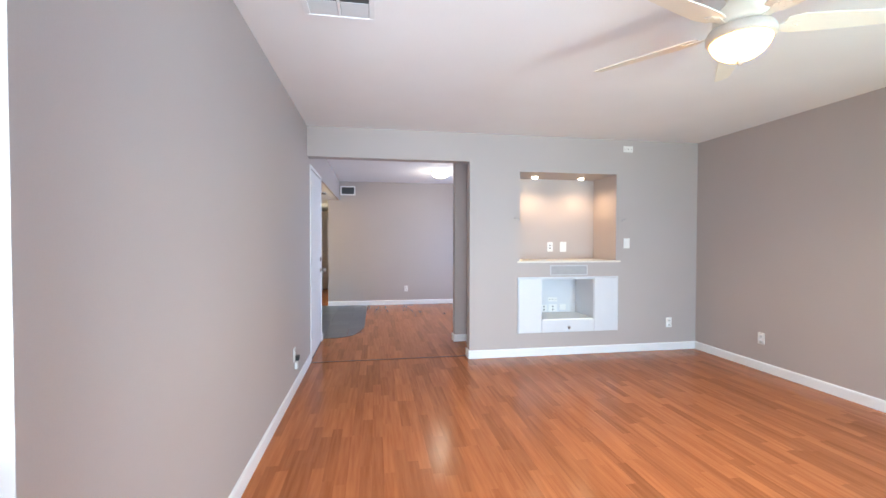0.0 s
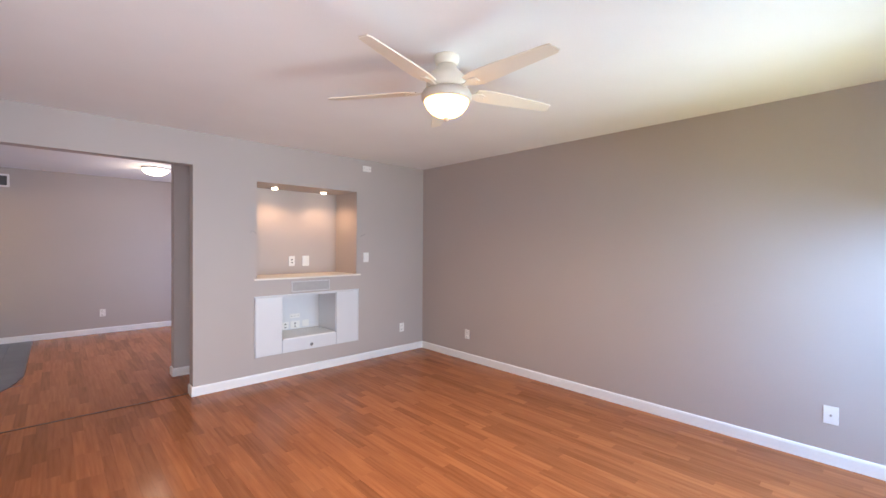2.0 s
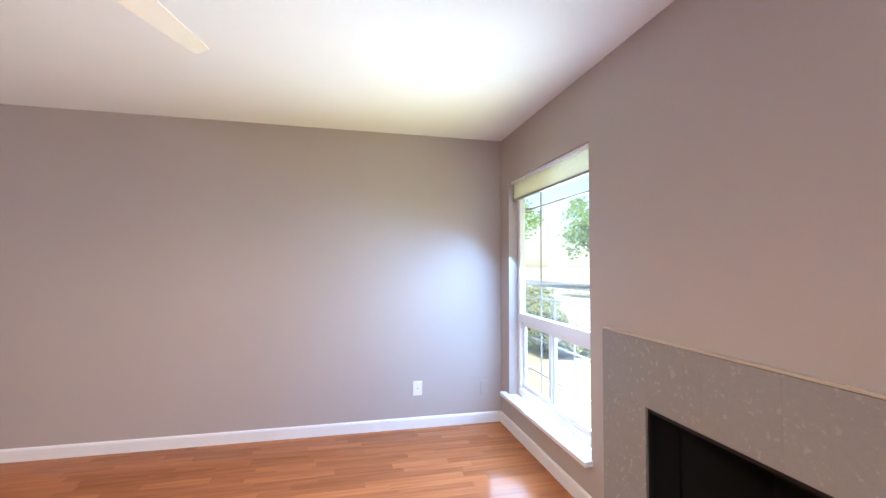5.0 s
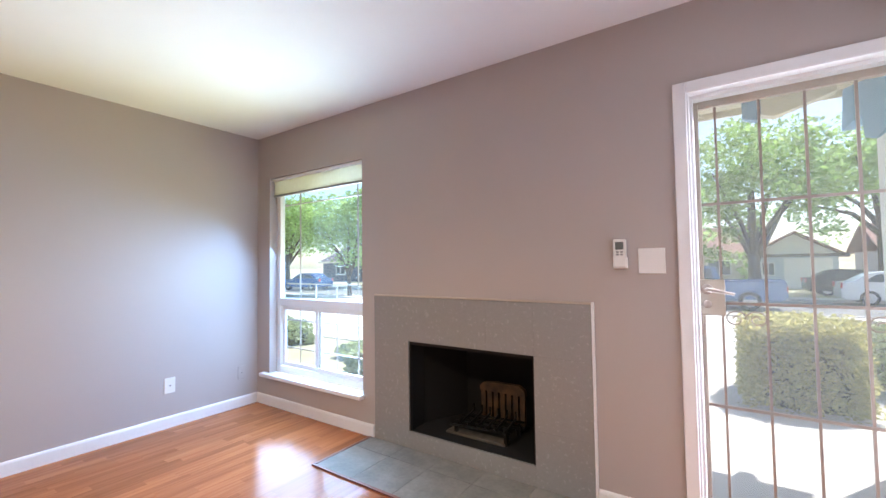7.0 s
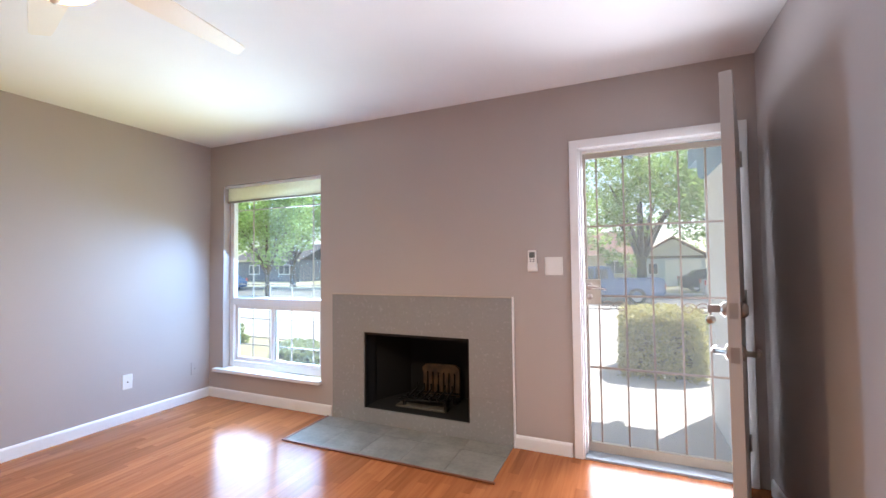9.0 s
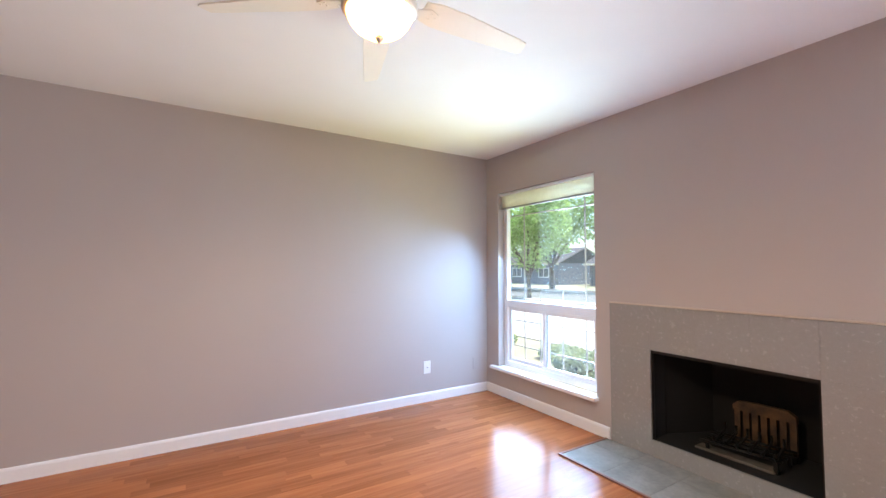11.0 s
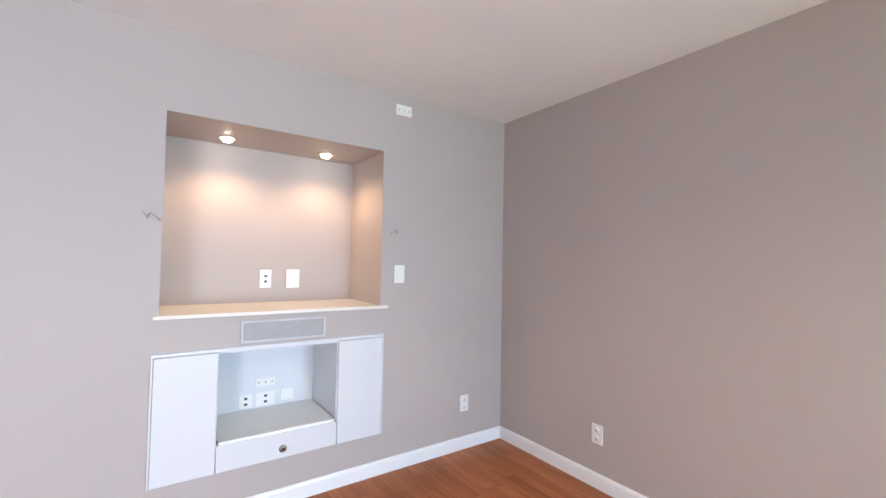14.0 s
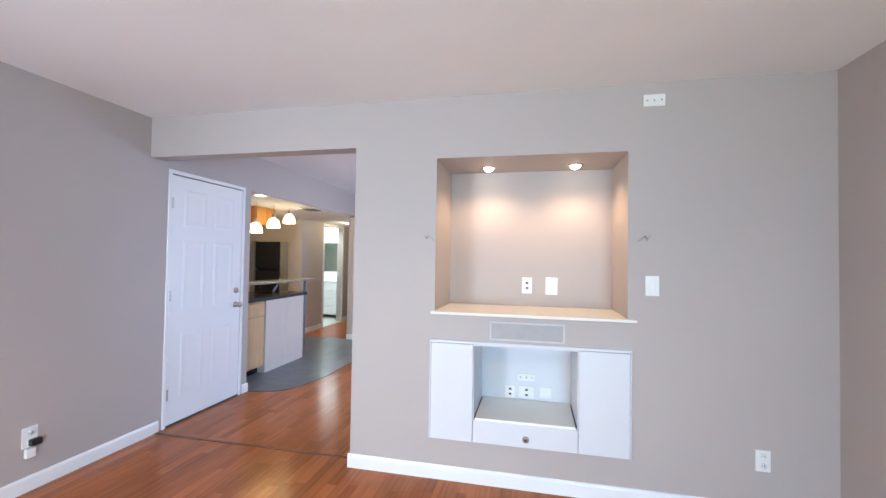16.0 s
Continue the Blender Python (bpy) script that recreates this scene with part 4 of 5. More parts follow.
part("body", boxed(-2.19, -1.68, 9.10, 9.295, 0.0, 1.67, bevel=0.008), BLACK, fr)
part("freezer_door", boxed(-2.185, -1.685, 9.05, 9.098, 1.16, 1.665, bevel=0.008), BLACK, fr)
part("fridge_door", boxed(-2.185, -1.685, 9.05, 9.098, 0.06, 1.14, bevel=0.008), BLACK, fr)
part("side_trim", boxed(-2.275, -2.195, 9.03, 9.295, 0.02, 1.68, bevel=0.004), STEEL, fr, "stainless edge")
part("side_trim", boxed(-1.679, -1.66, 9.06, 9.295, 0.02, 1.67, bevel=0.004), STEEL, fr, "stainless edge")
uc = thing("wall_cabinet", "honey oak cabinet hung above the bar", "cabinet")
part("body", boxed(-1.12, -0.82, 7.2, 7.62, 1.83, 2.084), OAK, uc)
for y0, y1 in ((7.205, 7.405), (7.415, 7.615)):
    part("door", boxed(-0.82, -0.80, y0, y1, 1.835, 2.075, bevel=0.004), OAK, uc)
solid("back_worktop", boxed(-4.1, -2.29, 8.7, 9.29, 0.87, 0.91, bevel=0.004), COUNTER, "dark worktop along the kitchen wall", "worktop")
bc = thing("base_cabinet", "honey oak base cabinets along the kitchen wall", "cabinet")
part("body", boxed(-4.1, -2.29, 8.75, 9.29, 0.0, 0.869), OAK, bc)
for k in range(3):
    y, z = 6.78 + 0.36 * k, 1.748 + 0.09 * k
    pd = thing("pendant_lamp", "lit white glass pendant lamp over the bar", "pendant lamp", (-0.5, y, 0), group="pendant lamps over the bar")
    part("shade", lathe(((0.08, z - 0.06), (0.083, z - 0.05), (0.077, z), (0.06, z + 0.04), (0.03, z + 0.064), (0.0, z + 0.066)), 32), PENDG, pd)
    part("cap", lathe(((0, z + 0.066), (0.022, z + 0.066), (0.02, z + 0.12), (0.006, z + 0.13), (0, z + 0.13)), 20), NICKEL, pd)
    part("cord", tube(bmesh.new(), ((0, 0, z + 0.13), (0, 0, LOWC)), 0.003, 6), NICKEL, pd)
plate("light_switch", (-1.44, 9.30, 1.33), 0, 0.075, 0.12, "white light switch on the kitchen wall", "switch", "rocker")
kv = thing("ceiling_vent", "small grey ceiling vent in the kitchen", "air vent")
part("frame", boxed(-0.37, -0.12, 7.52, 7.84, LOWC - 0.01, LOWC, bevel=0.003), VENTW, kv)
for k in range(5):
    part("slat", boxed(-0.35, -0.14, 7.55 + 0.055 * k, 7.58 + 0.055 * k, LOWC - 0.014, LOWC - 0.0105), VENTD, kv)
rl = thing("recessed_light", "lit recessed kitchen ceiling light", "downlight")
part("trim_ring", lathe(((0.085, 0), (0.085, -0.006), (0.065, -0.008), (0.06, -0.002)), 28, pose(-0.14, 6.36, LOWC)), TRIM, rl)
part("lens", lathe(((0, -0.003), (0.06, -0.003), (0.06, -0.001), (0, -0.001)), 28, pose(-0.14, 6.36, LOWC)), GLOW, rl)
bd = casing("trim_bath", "y", -1.2, 0.014, 9.81, 10.61, 2.02, 0.05, "white bathroom door casing")
van = thing("vanity", "white bathroom vanity with drawers", "vanity")
part("body", boxed(-2.5, -1.40, 11.0, 11.54, 0.08, 0.82), TRIM, van)
part("basin_top", boxed(-2.52, -1.38, 10.97, 11.545, 0.82, 0.86, bevel=0.006), TRIM, van)
for k in range(4):
    part("drawer", boxed(-1.80, -1.43, 10.98, 11.0, 0.10 + 0.18 * k, 0.265 + 0.18 * k, bevel=0.005), TRIM, van)
solid("bath_mirror", boxed(-2.3, -1.55, 11.53, 11.549, 1.05, 1.75), MIRROR, "frameless mirror above the vanity", "mirror")
bl = thing("vanity_light", "bright vanity light bar above the mirror", "wall lamp")
part("bar", boxed(-2.3, -1.55, 11.42, 11.549, 1.86, 2.02, bevel=0.01), mat("lit_vanity_diffuser", (0.9, 0.9, 0.9), 0.4, emit=6.0, emit_colour=(0.93, 1.0, 0.97)), bl)
structure("floor_bath", boxed(-3.3, -1.2, 9.43, 11.6, -0.004, 0.004), mat("pale_bath_floor", (0.62, 0.62, 0.58), 0.4), "pale bathroom floor", "floor")
structure("ceiling_bath", boxed(-3.4, -1.32, 9.12, 11.65, H, H + 0.1), CEIL, "white bathroom ceiling", "ceiling")
# unseen slab added over the back rooms to block the sky
structure("roof_close", boxed(-4.4, 5.1, 5.0, 12.1, H + 0.11, H + 0.2), CEIL, "unseen cover that keeps sky light out of the back rooms", "roof")
structure("floor_hall", boxed(-1.2, -0.225, FAR + 0.03, 11.9, -0.005, 0.0), WOODJ, "red-brown laminate hall floor", "floor")

# ---- outdoors ----
def ground_z(y):
    """The garden falls gently to the street."""
    if y > -5:
        return -0.15
    if y > -17:
        return -0.15 - 0.62 * (-5 - y) / 12
    return -0.77


def sheet(name, x0, x1, y0, y1, lift, material, label, category, thick=0.0):
    """A strip of ground that follows the slope."""
    ys = sorted({y0, y1, *[y for y in (-5, -8, -11, -14, -17) if y0 < y < y1]})
    bm = bmesh.new()
    rows = []
    for y in ys:
        z = ground_z(y) + lift
        rows.append([bm.verts.new(p) for p in ((x0, y, z), (x1, y, z), (x1, y, z - thick), (x0, y, z - thick))])
    for a, b in zip(rows, rows[1:]):
        for k in range(4 if thick else 1):
            bm.faces.new((a[k], a[(k + 1) % 4], b[(k + 1) % 4], b[k]))
    if thick:
        bm.faces.new(rows[0])
        bm.faces.new(rows[-1][::-1])
    bmesh.ops.recalc_face_normals(bm, faces=bm.faces)
    return structure(name, bm, material, label, category)


sheet("ground", -400, 400, -600, -T, 0.0, GRASS, "dry patchy lawn running to the horizon", "ground")
sheet("pavement", -1.4, 2.5, -15.0, -T, 0.03, CONC, "pale concrete porch and front walk", "pavement", 0.06)
sheet("pavement_drive", 2.5, 22, -15.0, -3.2, 0.025, CONC, "pale sunlit concrete drive", "pavement", 0.06)
sheet("road", -200, 200, -24.0, -17.0, 0.02, ROADM, "worn grey street", "road")
sheet("kerb", -200, 200, -16.9, -16.6, 0.12, CONC, "pale concrete kerb", "kerb", 0.15)
sheet("kerb_far", -200, 200, -24.4, -24.1, 0.12, CONC, "pale concrete kerb across the street", "kerb", 0.15)
sheet("pavement_far", -200, 200, -26.0, -24.4, 0.08, CONC, "far concrete sidewalk", "pavement", 0.1)
sheet("pavement_near", -200, 200, -16.5, -15.0, 0.08, CONC, "near concrete sidewalk", "pavement", 0.1)


def leaves(bm_data, count, centre, radii, size, seed, shell=0.55):
    """Adds small folded leaves spread through an uneven blob to (verts, faces)."""
    rng = random.Random(seed)
    verts, faces = bm_data
    for _ in range(count):
        d = Vector((rng.gauss(0, 1), rng.gauss(0, 1), rng.gauss(0, 1))).normalized()
        r = shell + (1 - shell) * rng.random() ** 0.5
        p = Vector(centre) + Vector((d.x * radii[0], d.y * radii[1], d.z * radii[2])) * r
        a = Vector((rng.uniform(-1, 1), rng.uniform(-1, 1), rng.uniform(-0.6, 0.6))).normalized()
        b = a.cross(Vector((rng.uniform(-1, 1), rng.uniform(-1, 1), rng.uniform(-1, 1)))).normalized()
        n = a.cross(b)
        s = size * rng.uniform(0.6, 1.3)
        k = len(verts)
        verts += [tuple(p - a * s), tuple(p - b * s * 0.5 + n * s * 0.15), tuple(p + a * s), tuple(p + b * s * 0.5 + n * s * 0.15)]
        faces += [(k, k + 1, k + 2), (k, k + 2, k + 3)]


def leaf_part(name, data, material, parent):
    me = bpy.data.meshes.new(name)
    me.from_pydata(data[0], [], data[1])
    me.materials.append(material)
    ob = new(name, me)
    ob.parent = parent
    return ob


def tree(at, height, spread, seed, label, trunk=0.16, size=0.13, n=60, fork=0.42):
    rng = random.Random(seed)
    x, y = at
    z = ground_z(y)
    t = thing("tree", label, "tree", (x, y, z), group="street trees")
    split = height * fork
    part("trunk", tube(bmesh.new(), ((0, 0, -0.1), (0.02, 0, split * 0.5), (0.05, 0.02, split), (0.1, 0.0, height * 0.7)), [trunk * 1.25, trunk, trunk * 0.9, trunk * 0.35], 10), BARK, t)
    ends = []
    for k in range(7):
        a = math.tau * k / 7 + rng.uniform(-0.3, 0.3)
        r = spread * rng.uniform(0.45, 0.8)
        h = height * rng.uniform(0.55, 0.9)
        mid = (0.35 * r * math.cos(a), 0.35 * r * math.sin(a), split + 0.45 * (h - split))
        end = (r * math.cos(a), r * math.sin(a), h)
        part("limb", tube(bmesh.new(), ((0.03, 0.01, split * rng.uniform(0.8, 1.0)), mid, end), [trunk * 0.6, trunk * 0.4, trunk * 0.12], 7), BARK, t)
        ends.append(end)
    data = ([], [])
    for k in range(n):
        e = rng.choice(ends)
        c = (e[0] * rng.uniform(0.2, 1.25) + rng.gauss(0, 0.16) * spread, e[1] * rng.uniform(0.2, 1.25) + rng.gauss(0, 0.16) * spread, min(height, max(split * 1.0, e[2] + rng.gauss(0, 0.14) * height)))
        q = spread * rng.uniform(0.16, 0.30)
        leaves(data, 80, c, (q, q, q * 0.7), size, seed * 100 + k, 0.2)
    leaf_part("crown", data, LEAF, t)
    return t


def hedge(x0, x1, y0, y1, top, seed, label, material, size=0.028, n=7000, clipped=True):
    z0 = ground_z(y1)
    h = thing("hedge", label, "hedge", ((x0 + x1) / 2, (y0 + y1) / 2, z0))
    rng = random.Random(seed)
    sx, sy, sz = (x1 - x0) / 2, (y1 - y0) / 2, top - z0
    # filler box coloured dark for the shade between the leaves
    part("bush_core", box(bmesh.new(), -sx * 0.8, sx * 0.8, -sy * 0.8, sy * 0.8, 0, sz * 0.88, bevel=min(sx, sy) * 0.25), mat("shaded_hedge_core", (0.13, 0.125, 0.045), 0.9, var=0.3, scale=12), h)
    data = ([], [])
    for k in range(n // 20):
        u, v, w = rng.uniform(-1, 1), rng.uniform(-1, 1), rng.random()
        face = rng.choice("xxyyzz")
        if face == "x":
            u = rng.choice((-1, 1))
        elif face == "y":
            v = rng.choice((-1, 1))
        else:
            w = 1.0
        wob = 1 + rng.gauss(0, 0.03)
        far = max(abs(u), abs(v)) * min(abs(u), abs(v)) * w
        wob *= 1 - 0.13 * far
        leaves(data, 20, (u * sx * 0.9 * wob, v * sy * 0.9 * wob, 0.06 + w * (sz - 0.12) * wob), (0.09, 0.09, 0.08), size, seed * 1000 + k, 0.3)
    leaf_part("foliage", data, material, h)
    return h


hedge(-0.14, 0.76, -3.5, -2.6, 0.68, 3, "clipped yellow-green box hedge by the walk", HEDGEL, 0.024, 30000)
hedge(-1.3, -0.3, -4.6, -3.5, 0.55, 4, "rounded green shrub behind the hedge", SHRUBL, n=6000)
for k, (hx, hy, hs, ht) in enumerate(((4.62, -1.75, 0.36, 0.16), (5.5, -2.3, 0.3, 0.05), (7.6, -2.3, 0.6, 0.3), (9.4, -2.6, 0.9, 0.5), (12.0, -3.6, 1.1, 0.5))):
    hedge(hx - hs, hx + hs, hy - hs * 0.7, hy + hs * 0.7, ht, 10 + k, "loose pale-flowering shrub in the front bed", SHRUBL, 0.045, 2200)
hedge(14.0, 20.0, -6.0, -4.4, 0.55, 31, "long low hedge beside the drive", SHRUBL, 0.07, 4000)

tree((-0.4, -26.2), 8.6, 4.6, 1, "broad leafy street tree across the road", 0.30, 0.16, 110, 0.26)
tree((4.9, -15.6), 7.6, 3.4, 8, "leafy young street tree at the kerb", 0.12, 0.13, 80, 0.40)
tree((-6.5, -31.0), 9.5, 5.0, 2, "tall leafy tree behind the houses", 0.3, 0.18, 90)
tree((8.0, -34.0), 10.5, 5.2, 5, "tall leafy tree behind the houses", 0.3, 0.18, 90)
tree((21.2, -20.0 + 3.4), 6.6, 3.4, 6, "bright green young street tree", 0.13, 0.14, 100, 0.22)
tree((29.0, -27.0), 8.5, 4.6, 7, "leafy street tree across the road", 0.24, 0.17, 100, 0.28)
tree((23.0, -29.5), 9.0, 4.6, 12, "leafy street tree across the road", 0.24, 0.17, 80)
tree((37.0, -23.0), 8.5, 5.0, 9, "leafy street tree across the road", 0.25, 0.18, 100, 0.26)
tree((33.0, -9.6), 6.2, 3.6, 13, "dense leafy tree beside the drive", 0.2, 0.15, 90, 0.2)
tree((40.0, -12.0), 8.0, 5.0, 11, "leafy tree further down the street", 0.25, 0.18, 90)


def wheel(parent, x, y, r):
    w = part("wheel", lathe(((r * 0.62, -0.11), (r * 0.9, -0.115), (r, -0.08), (r, 0.08), (r * 0.9, 0.115), (r * 0.62, 0.11)), 28, Matrix.Translation((x, y, r)) @ Matrix.Rotation(radians(90), 4, "X")), TYRE, parent)
    part("rim", lathe(((0, -0.085), (r * 0.15, -0.09), (r * 0.2, -0.07), (r * 0.55, -0.075), (r * 0.62, -0.1), (r * 0.62, 0.1), (r * 0.55, 0.075), (r * 0.2, 0.07), (r * 0.15, 0.09), (0, 0.085)), 20, Matrix.Translation((x, y, r)) @ Matrix.Rotation(radians(90), 4, "X")), STEEL, w)


def car(name, at, turn, paint, label, category, side, roof, glass_side, length, width, r=0.33, axles=(0.9, 3.6)):
    """A parked vehicle: side and roof outlines are (x, z) along its length."""
    x, y = at
    c = thing(name, label, category, (x, y, ground_z(y) + 0.02), turn)
    half = width / 2
    bm = prism(bmesh.new(), side, "y", -half, half)
    bmesh.ops.bevel(bm, geom=bm.edges[:], offset=0.05, segments=2, affect="EDGES")
    part("body", bm, paint, c)
    bm = prism(bmesh.new(), roof, "y", -half * 0.84, half * 0.84)
    bmesh.ops.bevel(bm, geom=bm.edges[:], offset=0.04, segments=2, affect="EDGES")
    part("cabin", bm, paint, c)
    for s in (-1, 1):
        for out in glass_side:
            part("window", prism(bmesh.new(), out, "y", s * half * 0.842, s * (half * 0.842 + 0.008)), CARGL, c)
        for ax in axles:
            wheel(c, ax, s * (half - 0.09), r)
        part("tail_light", boxed(0.0, 0.06, s * half * 0.98, s * half * 0.8, 0.75, 0.98), REDL, c)
        part("headlight", boxed(length - 0.12, length - 0.015, s * half * 0.96, s * half * 0.66, 0.62, 0.76), VENTW, c)
    return c


def saloon(at, turn, paint, label):
    return car("car", at, turn, paint, label, "car", [(0.05, 0.3), (0.0, 0.6), (0.08, 0.98), (0.5, 1.02), (3.3, 0.96), (4.2, 0.86), (4.5, 0.66), (4.5, 0.32), (4.3, 0.24), (0.2, 0.24)],
               [(0.35, 0.98), (1.0, 1.40), (1.5, 1.47), (2.4, 1.44), (3.35, 0.97)], ([(0.75, 1.02), (1.15, 1.34), (1.7, 1.39), (1.7, 1.02)], [(1.78, 1.02), (1.78, 1.39), (2.3, 1.36), (2.95, 1.02)]), 4.5, 1.8)


truck = car("pickup_truck", (-1.05, -19.3), 0, CARGREY, "blue-grey pickup truck parked along the street", "pickup truck",
            [(0.0, 0.5), (0.0, 1.05), (0.04, 1.16), (2.1, 1.16), (2.2, 1.12), (4.1, 1.12), (5.2, 1.02), (5.45, 0.8), (5.45, 0.42), (5.2, 0.36), (0.2, 0.4)],
            [(2.15, 1.1), (2.3, 1.74), (2.6, 1.80), (3.5, 1.78), (4.25, 1.1)], ([(2.4, 1.18), (2.48, 1.66), (3.0, 1.7), (3.0, 1.18)], [(3.08, 1.18), (3.08, 1.7), (3.42, 1.68), (3.95, 1.18)]), 5.45, 1.9, 0.39, (1.2, 4.5))
for s in (-1, 1):
    part("bed_rail", boxed(0.05, 2.1, s * 0.95, s * 0.80, 1.155, 1.20, bevel=0.02), CARBLUE, truck, "blue bed rail")
saloon((-3.2, -23.4), 180, CARWHITE, "white sedan parked across the street")
saloon((-2.7, -29.2), 180, CARDARK, "dark car parked in a driveway")
saloon((29.5, -21.6), 8, CARBLUE, "blue car parked along the street")
saloon((34.0, -10.8), 0, CARBLUE, "blue car parked along the street")


def house(at, width, depth, eave, peak, wall_mat, roof_mat, label, windows, ridge="x", garage=None, fascia=CREAMP):
    x, y = at
    h = thing("house", label, "house", (x, y, ground_z(y)), group="houses across the street")
    part("wall", boxed(-width / 2, width / 2, -depth, 0, -0.2, eave), wall_mat, h)
    if ridge == "y":
        part("gable_wall", prism(bmesh.new(), [(-width / 2, eave + 0.001), (width / 2, eave + 0.001), (0, peak - 0.08)], "y", -depth, 0), STUCCO, h, "white gable siding")
    o = 0.5
    bm = bmesh.new()
    if ridge == "x":
        prism(bm, [(o, eave - 0.12), (-depth / 2, peak), (-depth - o, eave - 0.12), (-depth - o, eave + 0.02), (-depth / 2, peak + 0.16), (o, eave + 0.02)], "x", -width / 2 - o, width / 2 + o)
    else:
        prism(bm, [(width / 2 + o, eave - 0.25), (0, peak), (-width / 2 - o, eave - 0.25), (-width / 2 - o, eave - 0.1), (0, peak + 0.16), (width / 2 + o, eave - 0.1)], "y", -depth - 0.2, o)
    part("roof", bm, roof_mat, h)
    part("fascia", boxed(-width / 2 - o, width / 2 + o, 0.52, 0.56, eave - 0.2, eave + 0.02), fascia, h)
    for x0, x1, z0, z1 in windows:
        w = part("window", boxed(x0, x1, -0.02, 0.04, z0, z1), TRIM, h)
        part("pane", boxed(x0 + 0.07, x1 - 0.07, 0.04, 0.05, z0 + 0.07, z1 - 0.07), CARGL, w)
        part("mullion", boxed((x0 + x1) / 2 - 0.03, (x0 + x1) / 2 + 0.03, 0.05, 0.06, z0 + 0.07, z1 - 0.07), TRIM, w)
    if garage:
        g = part("garage_door", boxed(garage[0], garage[1], 0.0, 0.03, 0, 2.15), TRIM, h)
        for k in range(4):
            part("door_panel", boxed(garage[0] + 0.05, garage[1] - 0.05, 0.03, 0.045, 0.05 + 0.53 * k, 0.54 + 0.53 * k, bevel=0.01), TRIM, g)
    return h


house((4.2, -38.0), 10.6, 9.0, 2.6, 4.9, CREAMP, ROOFM, "low house with a red-brown shingle roof", ((-3.6, -2.0, 0.9, 2.1), (1.5, 3.4, 0.9, 2.1)))
house((-3.1, -36.2), 4.6, 9.0, 2.45, 3.95, PALEBL, ROOFM, "pale blue gabled house across the street", ((1.1, 1.9, 0.9, 1.9),), "y", (-2.0, 0.6), GUTTER)
house((-13.0, -37.0), 10.0, 9.0, 2.6, 4.6, GREYSD, ROOFM, "grey house across the street", ((-3, -1.4, 0.9, 2.1), (1, 2.6, 0.9, 2.1)))
house((27.0, -37.5), 12.0, 9.0, 2.6, 4.6, DARKSD, DARKRF, "house behind the trees, its shade painted as dark slate blue", ((-4, -2.2, 0.9, 2.1), (-0.5, 1.2, 0.9, 2.1)), "x", (2.4, 5.2))
house((42.0, -36.0), 11.0, 9.0, 2.7, 4.6, DARKSD, DARKRF, "house down the street, its shade painted as dark slate blue", ((-4, -2.2, 0.9, 2.1), (1, 2.8, 0.9, 2.1)))
bush = tree((-0.2, -33.5), 1.5, 0.5, 21, "small dark cone-shaped shrub", 0.05, 0.08, 22, 0.2)
fc = thing("fence", "weathered board fence along the far gardens", "fence", (0, -33.0, ground_z(-33)))
for k in range(40):
    part("board", boxed(12.5 + 0.155 * k, 12.64 + 0.155 * k, -0.01, 0.012, 0, 1.75 + 0.02 * (k % 3)), FENCEM, fc)

# this house: garage side wall, eave and gutter
gw = thing("garage_wing", "white stucco garage side wall beside the porch", "garage wall")
part("wall", boxed(-0.30, 0.02, -1.56, -T - 0.002, -0.2, 2.62), STUCCO, gw)
part("barge_board", prism(bmesh.new(), [(-0.16, 2.0), (-1.50, 2.005), (-1.70, 2.06), (-1.76, 2.24), (-2.33, 2.27), (-2.24, 2.58), (-1.56, 2.42), (-0.16, 2.26)], "x", -0.04, 0.045), BLUEP, gw, "slate blue barge board")
part("soffit_strip", boxed(-0.2, 0.30, -1.50, -1.002, 2.615, 2.625), CREAMP, gw)
ev = thing("eave", "cream boarded roof eave with rafter tails", "roof eave")
for k in range(7):
    part("soffit_board", boxed(-0.3, 13.0, -T - 0.005 - 0.118 * (k + 1) + 0.006, -T - 0.005 - 0.118 * k, 2.47, 2.49), CREAMP, ev)
for k in range(17):
    part("rafter_tail", boxed(1.2 + 0.7 * k, 1.245 + 0.7 * k, -0.97, -T - 0.004, 2.38, 2.468), CREAMP, ev)
part("fascia", boxed(-0.3, 13.0, -1.0, -0.975, 2.34, 2.52), CREAMP, ev)
part("roof_deck", boxed(-0.5, 13.2, -1.08, 0.3, 2.522, 2.60), ROOFM, ev)
gt = thing("gutter", "dark brown roof gutter with a downpipe", "gutter")
part("channel", prism(bmesh.new(), [(-1.09, 2.42), (-1.08, 2.34), (-1.005, 2.33), (-1.001, 2.42)], "x", 2.7, 13.0), GUTTER, gt)
part("downpipe", tube(bmesh.new(), ((8.4, -1.04, 2.33), (8.4, -1.0, 2.2), (8.4, -0.45, 2.05), (8.4, -0.22, 1.95), (8.4, -0.22, -0.15)), 0.035, 8), GUTTER, gt)
pr = thing("porch_roof", "cream porch roof over the entry", "porch roof")
part("deck", boxed(-0.4, 2.45, -2.35, -1.001, 2.62, 2.74), CREAMP, pr)
part("fascia", boxed(-0.4, 2.45, -2.385, -2.352, 2.56, 2.76), CREAMP, pr)

part("rafter_tail", prism(bmesh.new(), [(0.575, 2.415), (0.49, 2.388), (0.12, 2.505), (0.12, 2.619), (0.575, 2.619)], "y", -2.08, -1.98), CREAMP, pr)
part("end_board", prism(bmesh.new(), [(0.70, 2.41), (0.60, 2.378), (0.577, 2.44), (0.577, 2.619), (0.70, 2.619)], "y", -2.07, -1.99), BLUEP, pr, "slate blue rafter end")

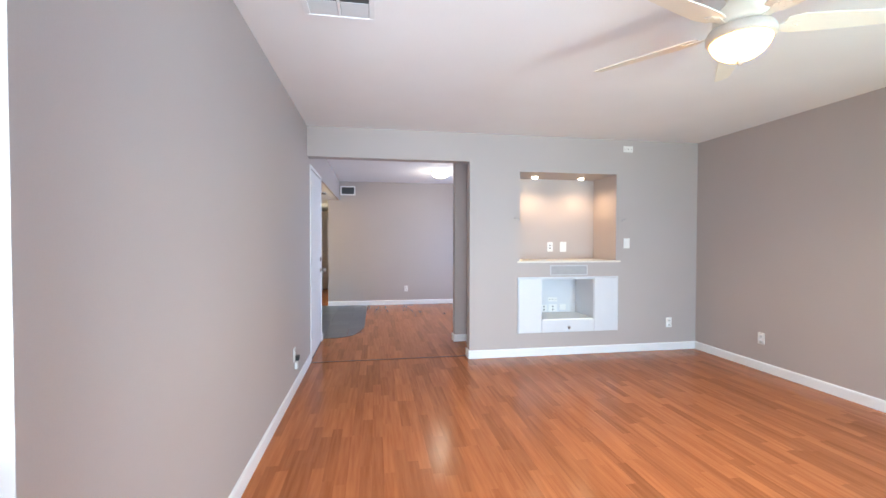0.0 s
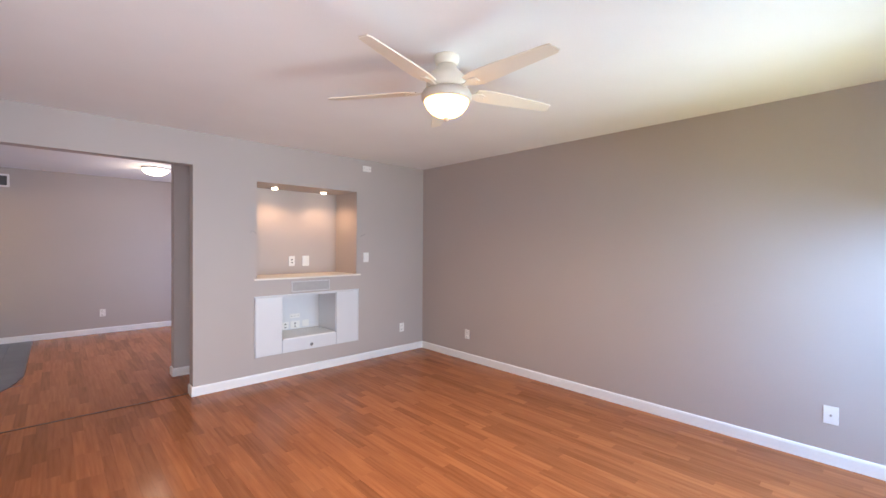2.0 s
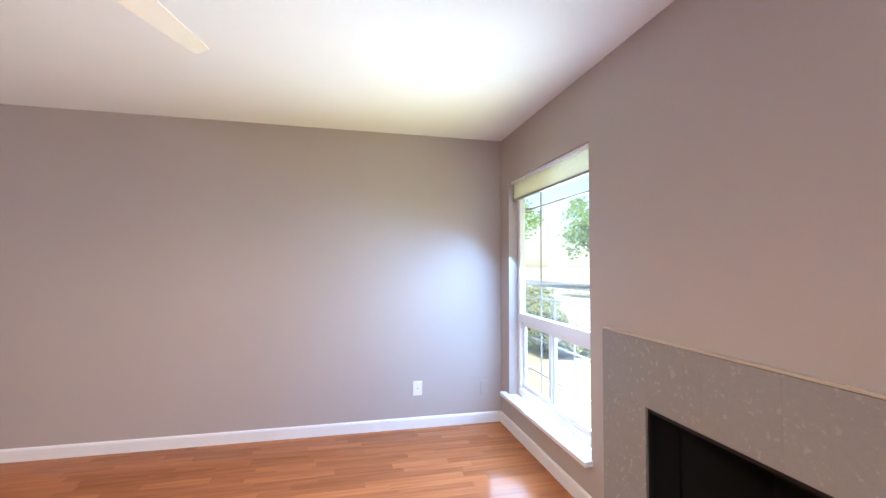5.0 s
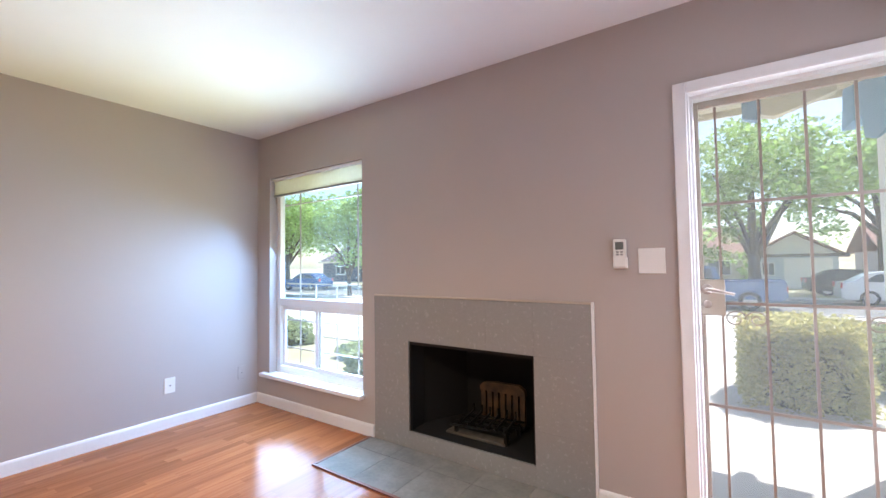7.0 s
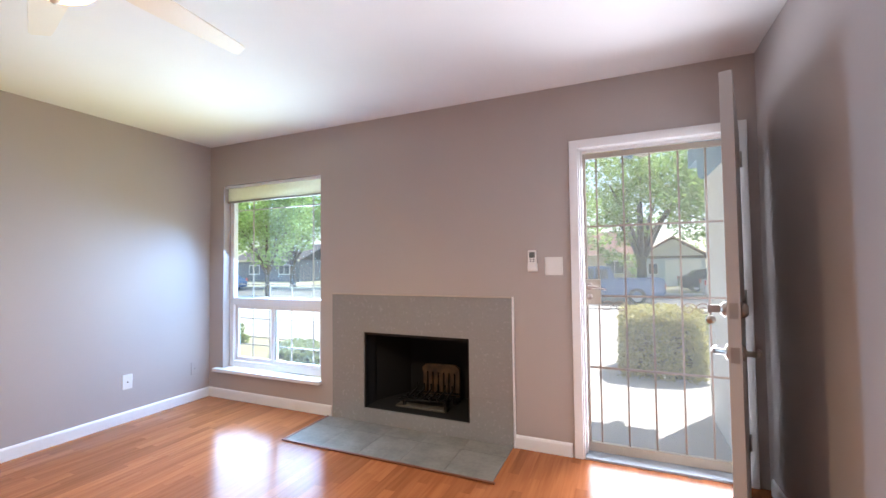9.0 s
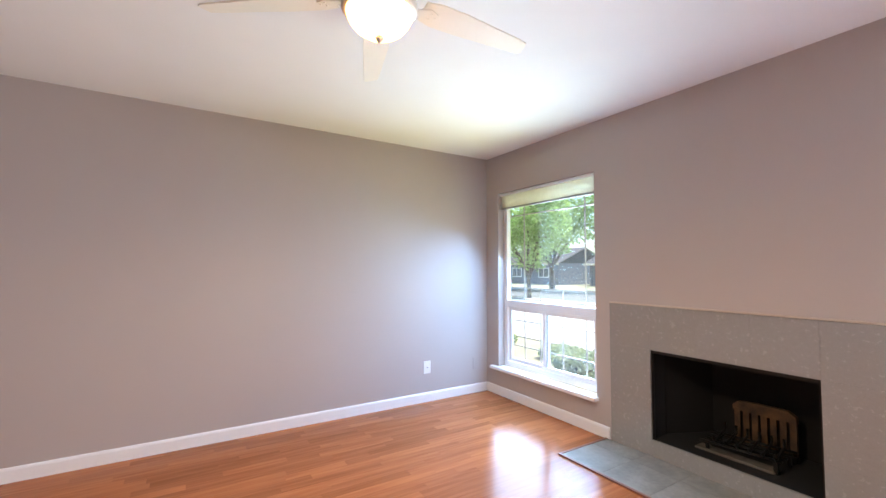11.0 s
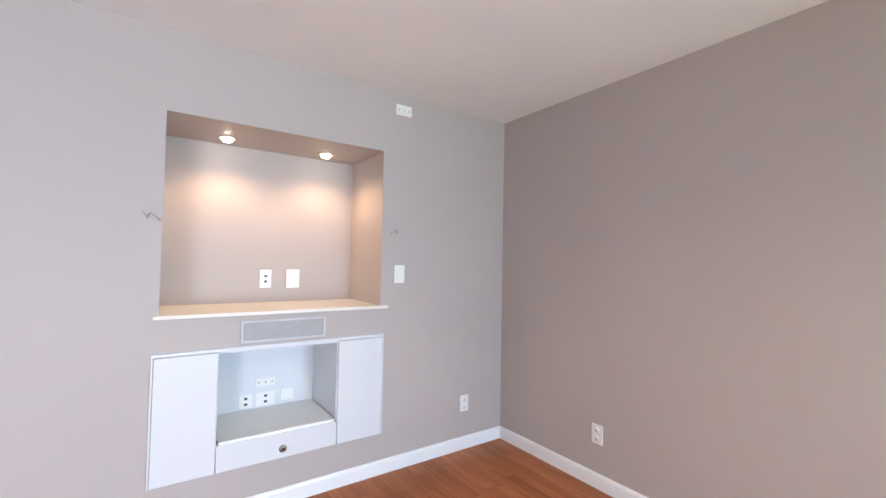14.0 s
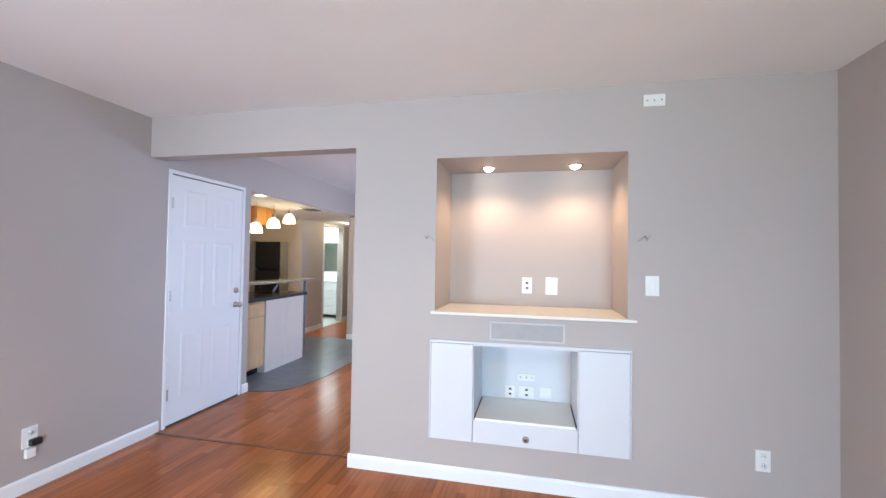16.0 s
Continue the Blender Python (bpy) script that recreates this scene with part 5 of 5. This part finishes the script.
# outer skin, so that no light leaks round the rooms
structure("outer_wall", boxed(W + 0.13, 12.9, -T - 0.001, -0.02, -0.2, H + 0.02), STUCCO, "white stucco house front", "wall")
structure("outer_roof", boxed(-0.3, W + 0.3, -0.02, 5.2, H + 0.11, H + 0.2), ROOFM, "roof deck", "roof")
structure("chimney_back", boxed(1.6, 2.8, -0.70, -0.56, -0.2, 2.37), STUCCO, "white stucco chimney breast", "chimney")

# ---- pieces of the floors, last ----
HEARTH_X0, HEARTH_X1, HEARTH_Y1 = 1.437, 2.995, 0.508
hearth = structure("floor_hearth", boxed(HEARTH_X0, HEARTH_X1, 0.0168, HEARTH_Y1, -0.004, 0.0045), GROUT, "grey-green stone tile hearth flush with the floor", "hearth")
for a in range(5):
    for b in range(2):
        x0, y0 = HEARTH_X0 + 0.002 + 0.3112 * a, 0.02 + (0 if b == 0 else 0.168)
        y1 = 0.1855 if b == 0 else HEARTH_Y1 - 0.002
        part("tile", boxed(x0, x0 + 0.3092, y0, y1, 0.0046, 0.0085), HEARTH, hearth)
edge = mat("hearth_wood_edge", (0.20, 0.06, 0.02), 0.35, var=0.1)
part("edge_strip", boxed(HEARTH_X0 - 0.018, HEARTH_X1 + 0.02, HEARTH_Y1, HEARTH_Y1 + 0.02, 0.0002, 0.011, bevel=0.003), edge, hearth, "red-brown wooden edge strip")
part("edge_strip", boxed(HEARTH_X1, HEARTH_X1 + 0.02, 0.017, HEARTH_Y1, 0.0002, 0.011, bevel=0.003), edge, hearth, "red-brown wooden edge strip")

TILE_X = 0.52


def tile_edge(x):
    """Where the slate begins beyond the laminate: a curve that sweeps out from the wall's end."""
    return 6.045 + 0.10 * x + 1.5 * max(0.0, x - 0.12) ** 2 + 14 * max(0.0, x - 0.36) ** 2


floor = bpy.data.objects["floor"]
SW = 0.066                            # one strip of the laminate
rng = random.Random(5)
shared = {}
rest = ([], [])
count = 0
for r in range(int(4.9 / SW)):
    y = -rng.uniform(0.05, 0.45)
    x0 = r * SW
    while y < FAR:
        length = rng.choice((0.38, 0.46, 0.54, 0.62, 0.78))
        y0, y1 = max(y, 0.0), min(y + length, FAR)
        y += length
        if y1 - y0 < 0.03:
            continue
        xa, xb = x0, min(x0 + SW, 4.9)
        if xb > W and y0 < 5.0:
            xb = W
        if xb - xa < 0.01:
            continue
        cx, cy = (xa + xb) / 2, (y0 + y1) / 2
        if HEARTH_X0 - 0.01 < cx < HEARTH_X1 and y1 < HEARTH_Y1 + 0.01:
            continue
        if HEARTH_X0 - 0.01 < cx < HEARTH_X1 and y0 < HEARTH_Y1:
            y0 = HEARTH_Y1
        if cx < TILE_X and y0 > tile_edge(cx) + 0.12:
            continue
        near = 0.9 < cx < 3.4 and 2.95 < cy < 4.8
        if near and count < 300:
            key = (round(xb - xa, 4), round(y1 - y0, 4))
            if key not in shared:
                shared[key] = mesh_of("plank", boxed(-key[0] / 2 + 0.0001, key[0] / 2 - 0.0001, -key[1] / 2 + 0.0001, key[1] / 2 - 0.0001, -0.0035, 0.0), WOOD)
            ob = new("plank", shared[key])
            ob.parent = floor
            ob.location = (cx, (y0 + y1) / 2, 0)
            count += 1
        else:
            k = len(rest[0])
            for z in (-0.0035, 0.0):
                rest[0].extend([(xa, y0, z), (xb, y0, z), (xb, y1, z), (xa, y1, z)])
            rest[1].extend([(k + 4, k + 5, k + 6, k + 7), (k, k + 1, k + 5, k + 4), (k + 1, k + 2, k + 6, k + 5), (k + 2, k + 3, k + 7, k + 6), (k + 3, k, k + 4, k + 7)])
me = bpy.data.meshes.new("planks_rest")
me.from_pydata(rest[0], [], rest[1])
me.materials.append(WOODJ)
ob = tagged(new("planks_rest", me), "red-brown laminate strips", kind="stuff")
ob.parent = floor

kitchen = bpy.data.objects["floor_kitchen"]
TS = 0.305
for a in range(-14, 2):
    for b in range(10):
        x0, y0 = a * TS, 6.03 + b * TS
        x1, y1 = min(x0 + TS, TILE_X), min(y0 + TS, FAR + 0.03)
        if x1 - x0 < 0.05 or y1 - y0 < 0.05:
            continue
        if x0 < -0.001:
            part("tile", boxed(x0 + 0.0015, x1 - 0.0015, y0 + 0.0015, y1 - 0.0015, -0.0055, 0.003), SLATE, kitchen)
            continue
        cuts = [x0 + 0.0015 + (x1 - x0 - 0.003) * k / 5 for k in range(6)]
        if tile_edge(cuts[0]) > y1 - 0.01:
            continue
        outline = [(x, min(y1 - 0.0015, max(y0 + 0.0015, tile_edge(x)))) for x in cuts] + [(cuts[-1], y1), (cuts[0], y1)]
        part("tile", prism(bmesh.new(), outline, "z", -0.0055, 0.003), SLATE, kitchen)
strip = [(x, tile_edge(x), 0.001) for x in (0.0, 0.1, 0.2, 0.28, 0.36, 0.42, 0.47, TILE_X)] + [(TILE_X + 0.004, FAR - 0.02, 0.001)]
part("edge_strip", tube(bmesh.new(), strip, 0.006, 6), mat("dark_edge_strip", (0.10, 0.045, 0.03), 0.3), kitchen, "thin dark metal edge strip")
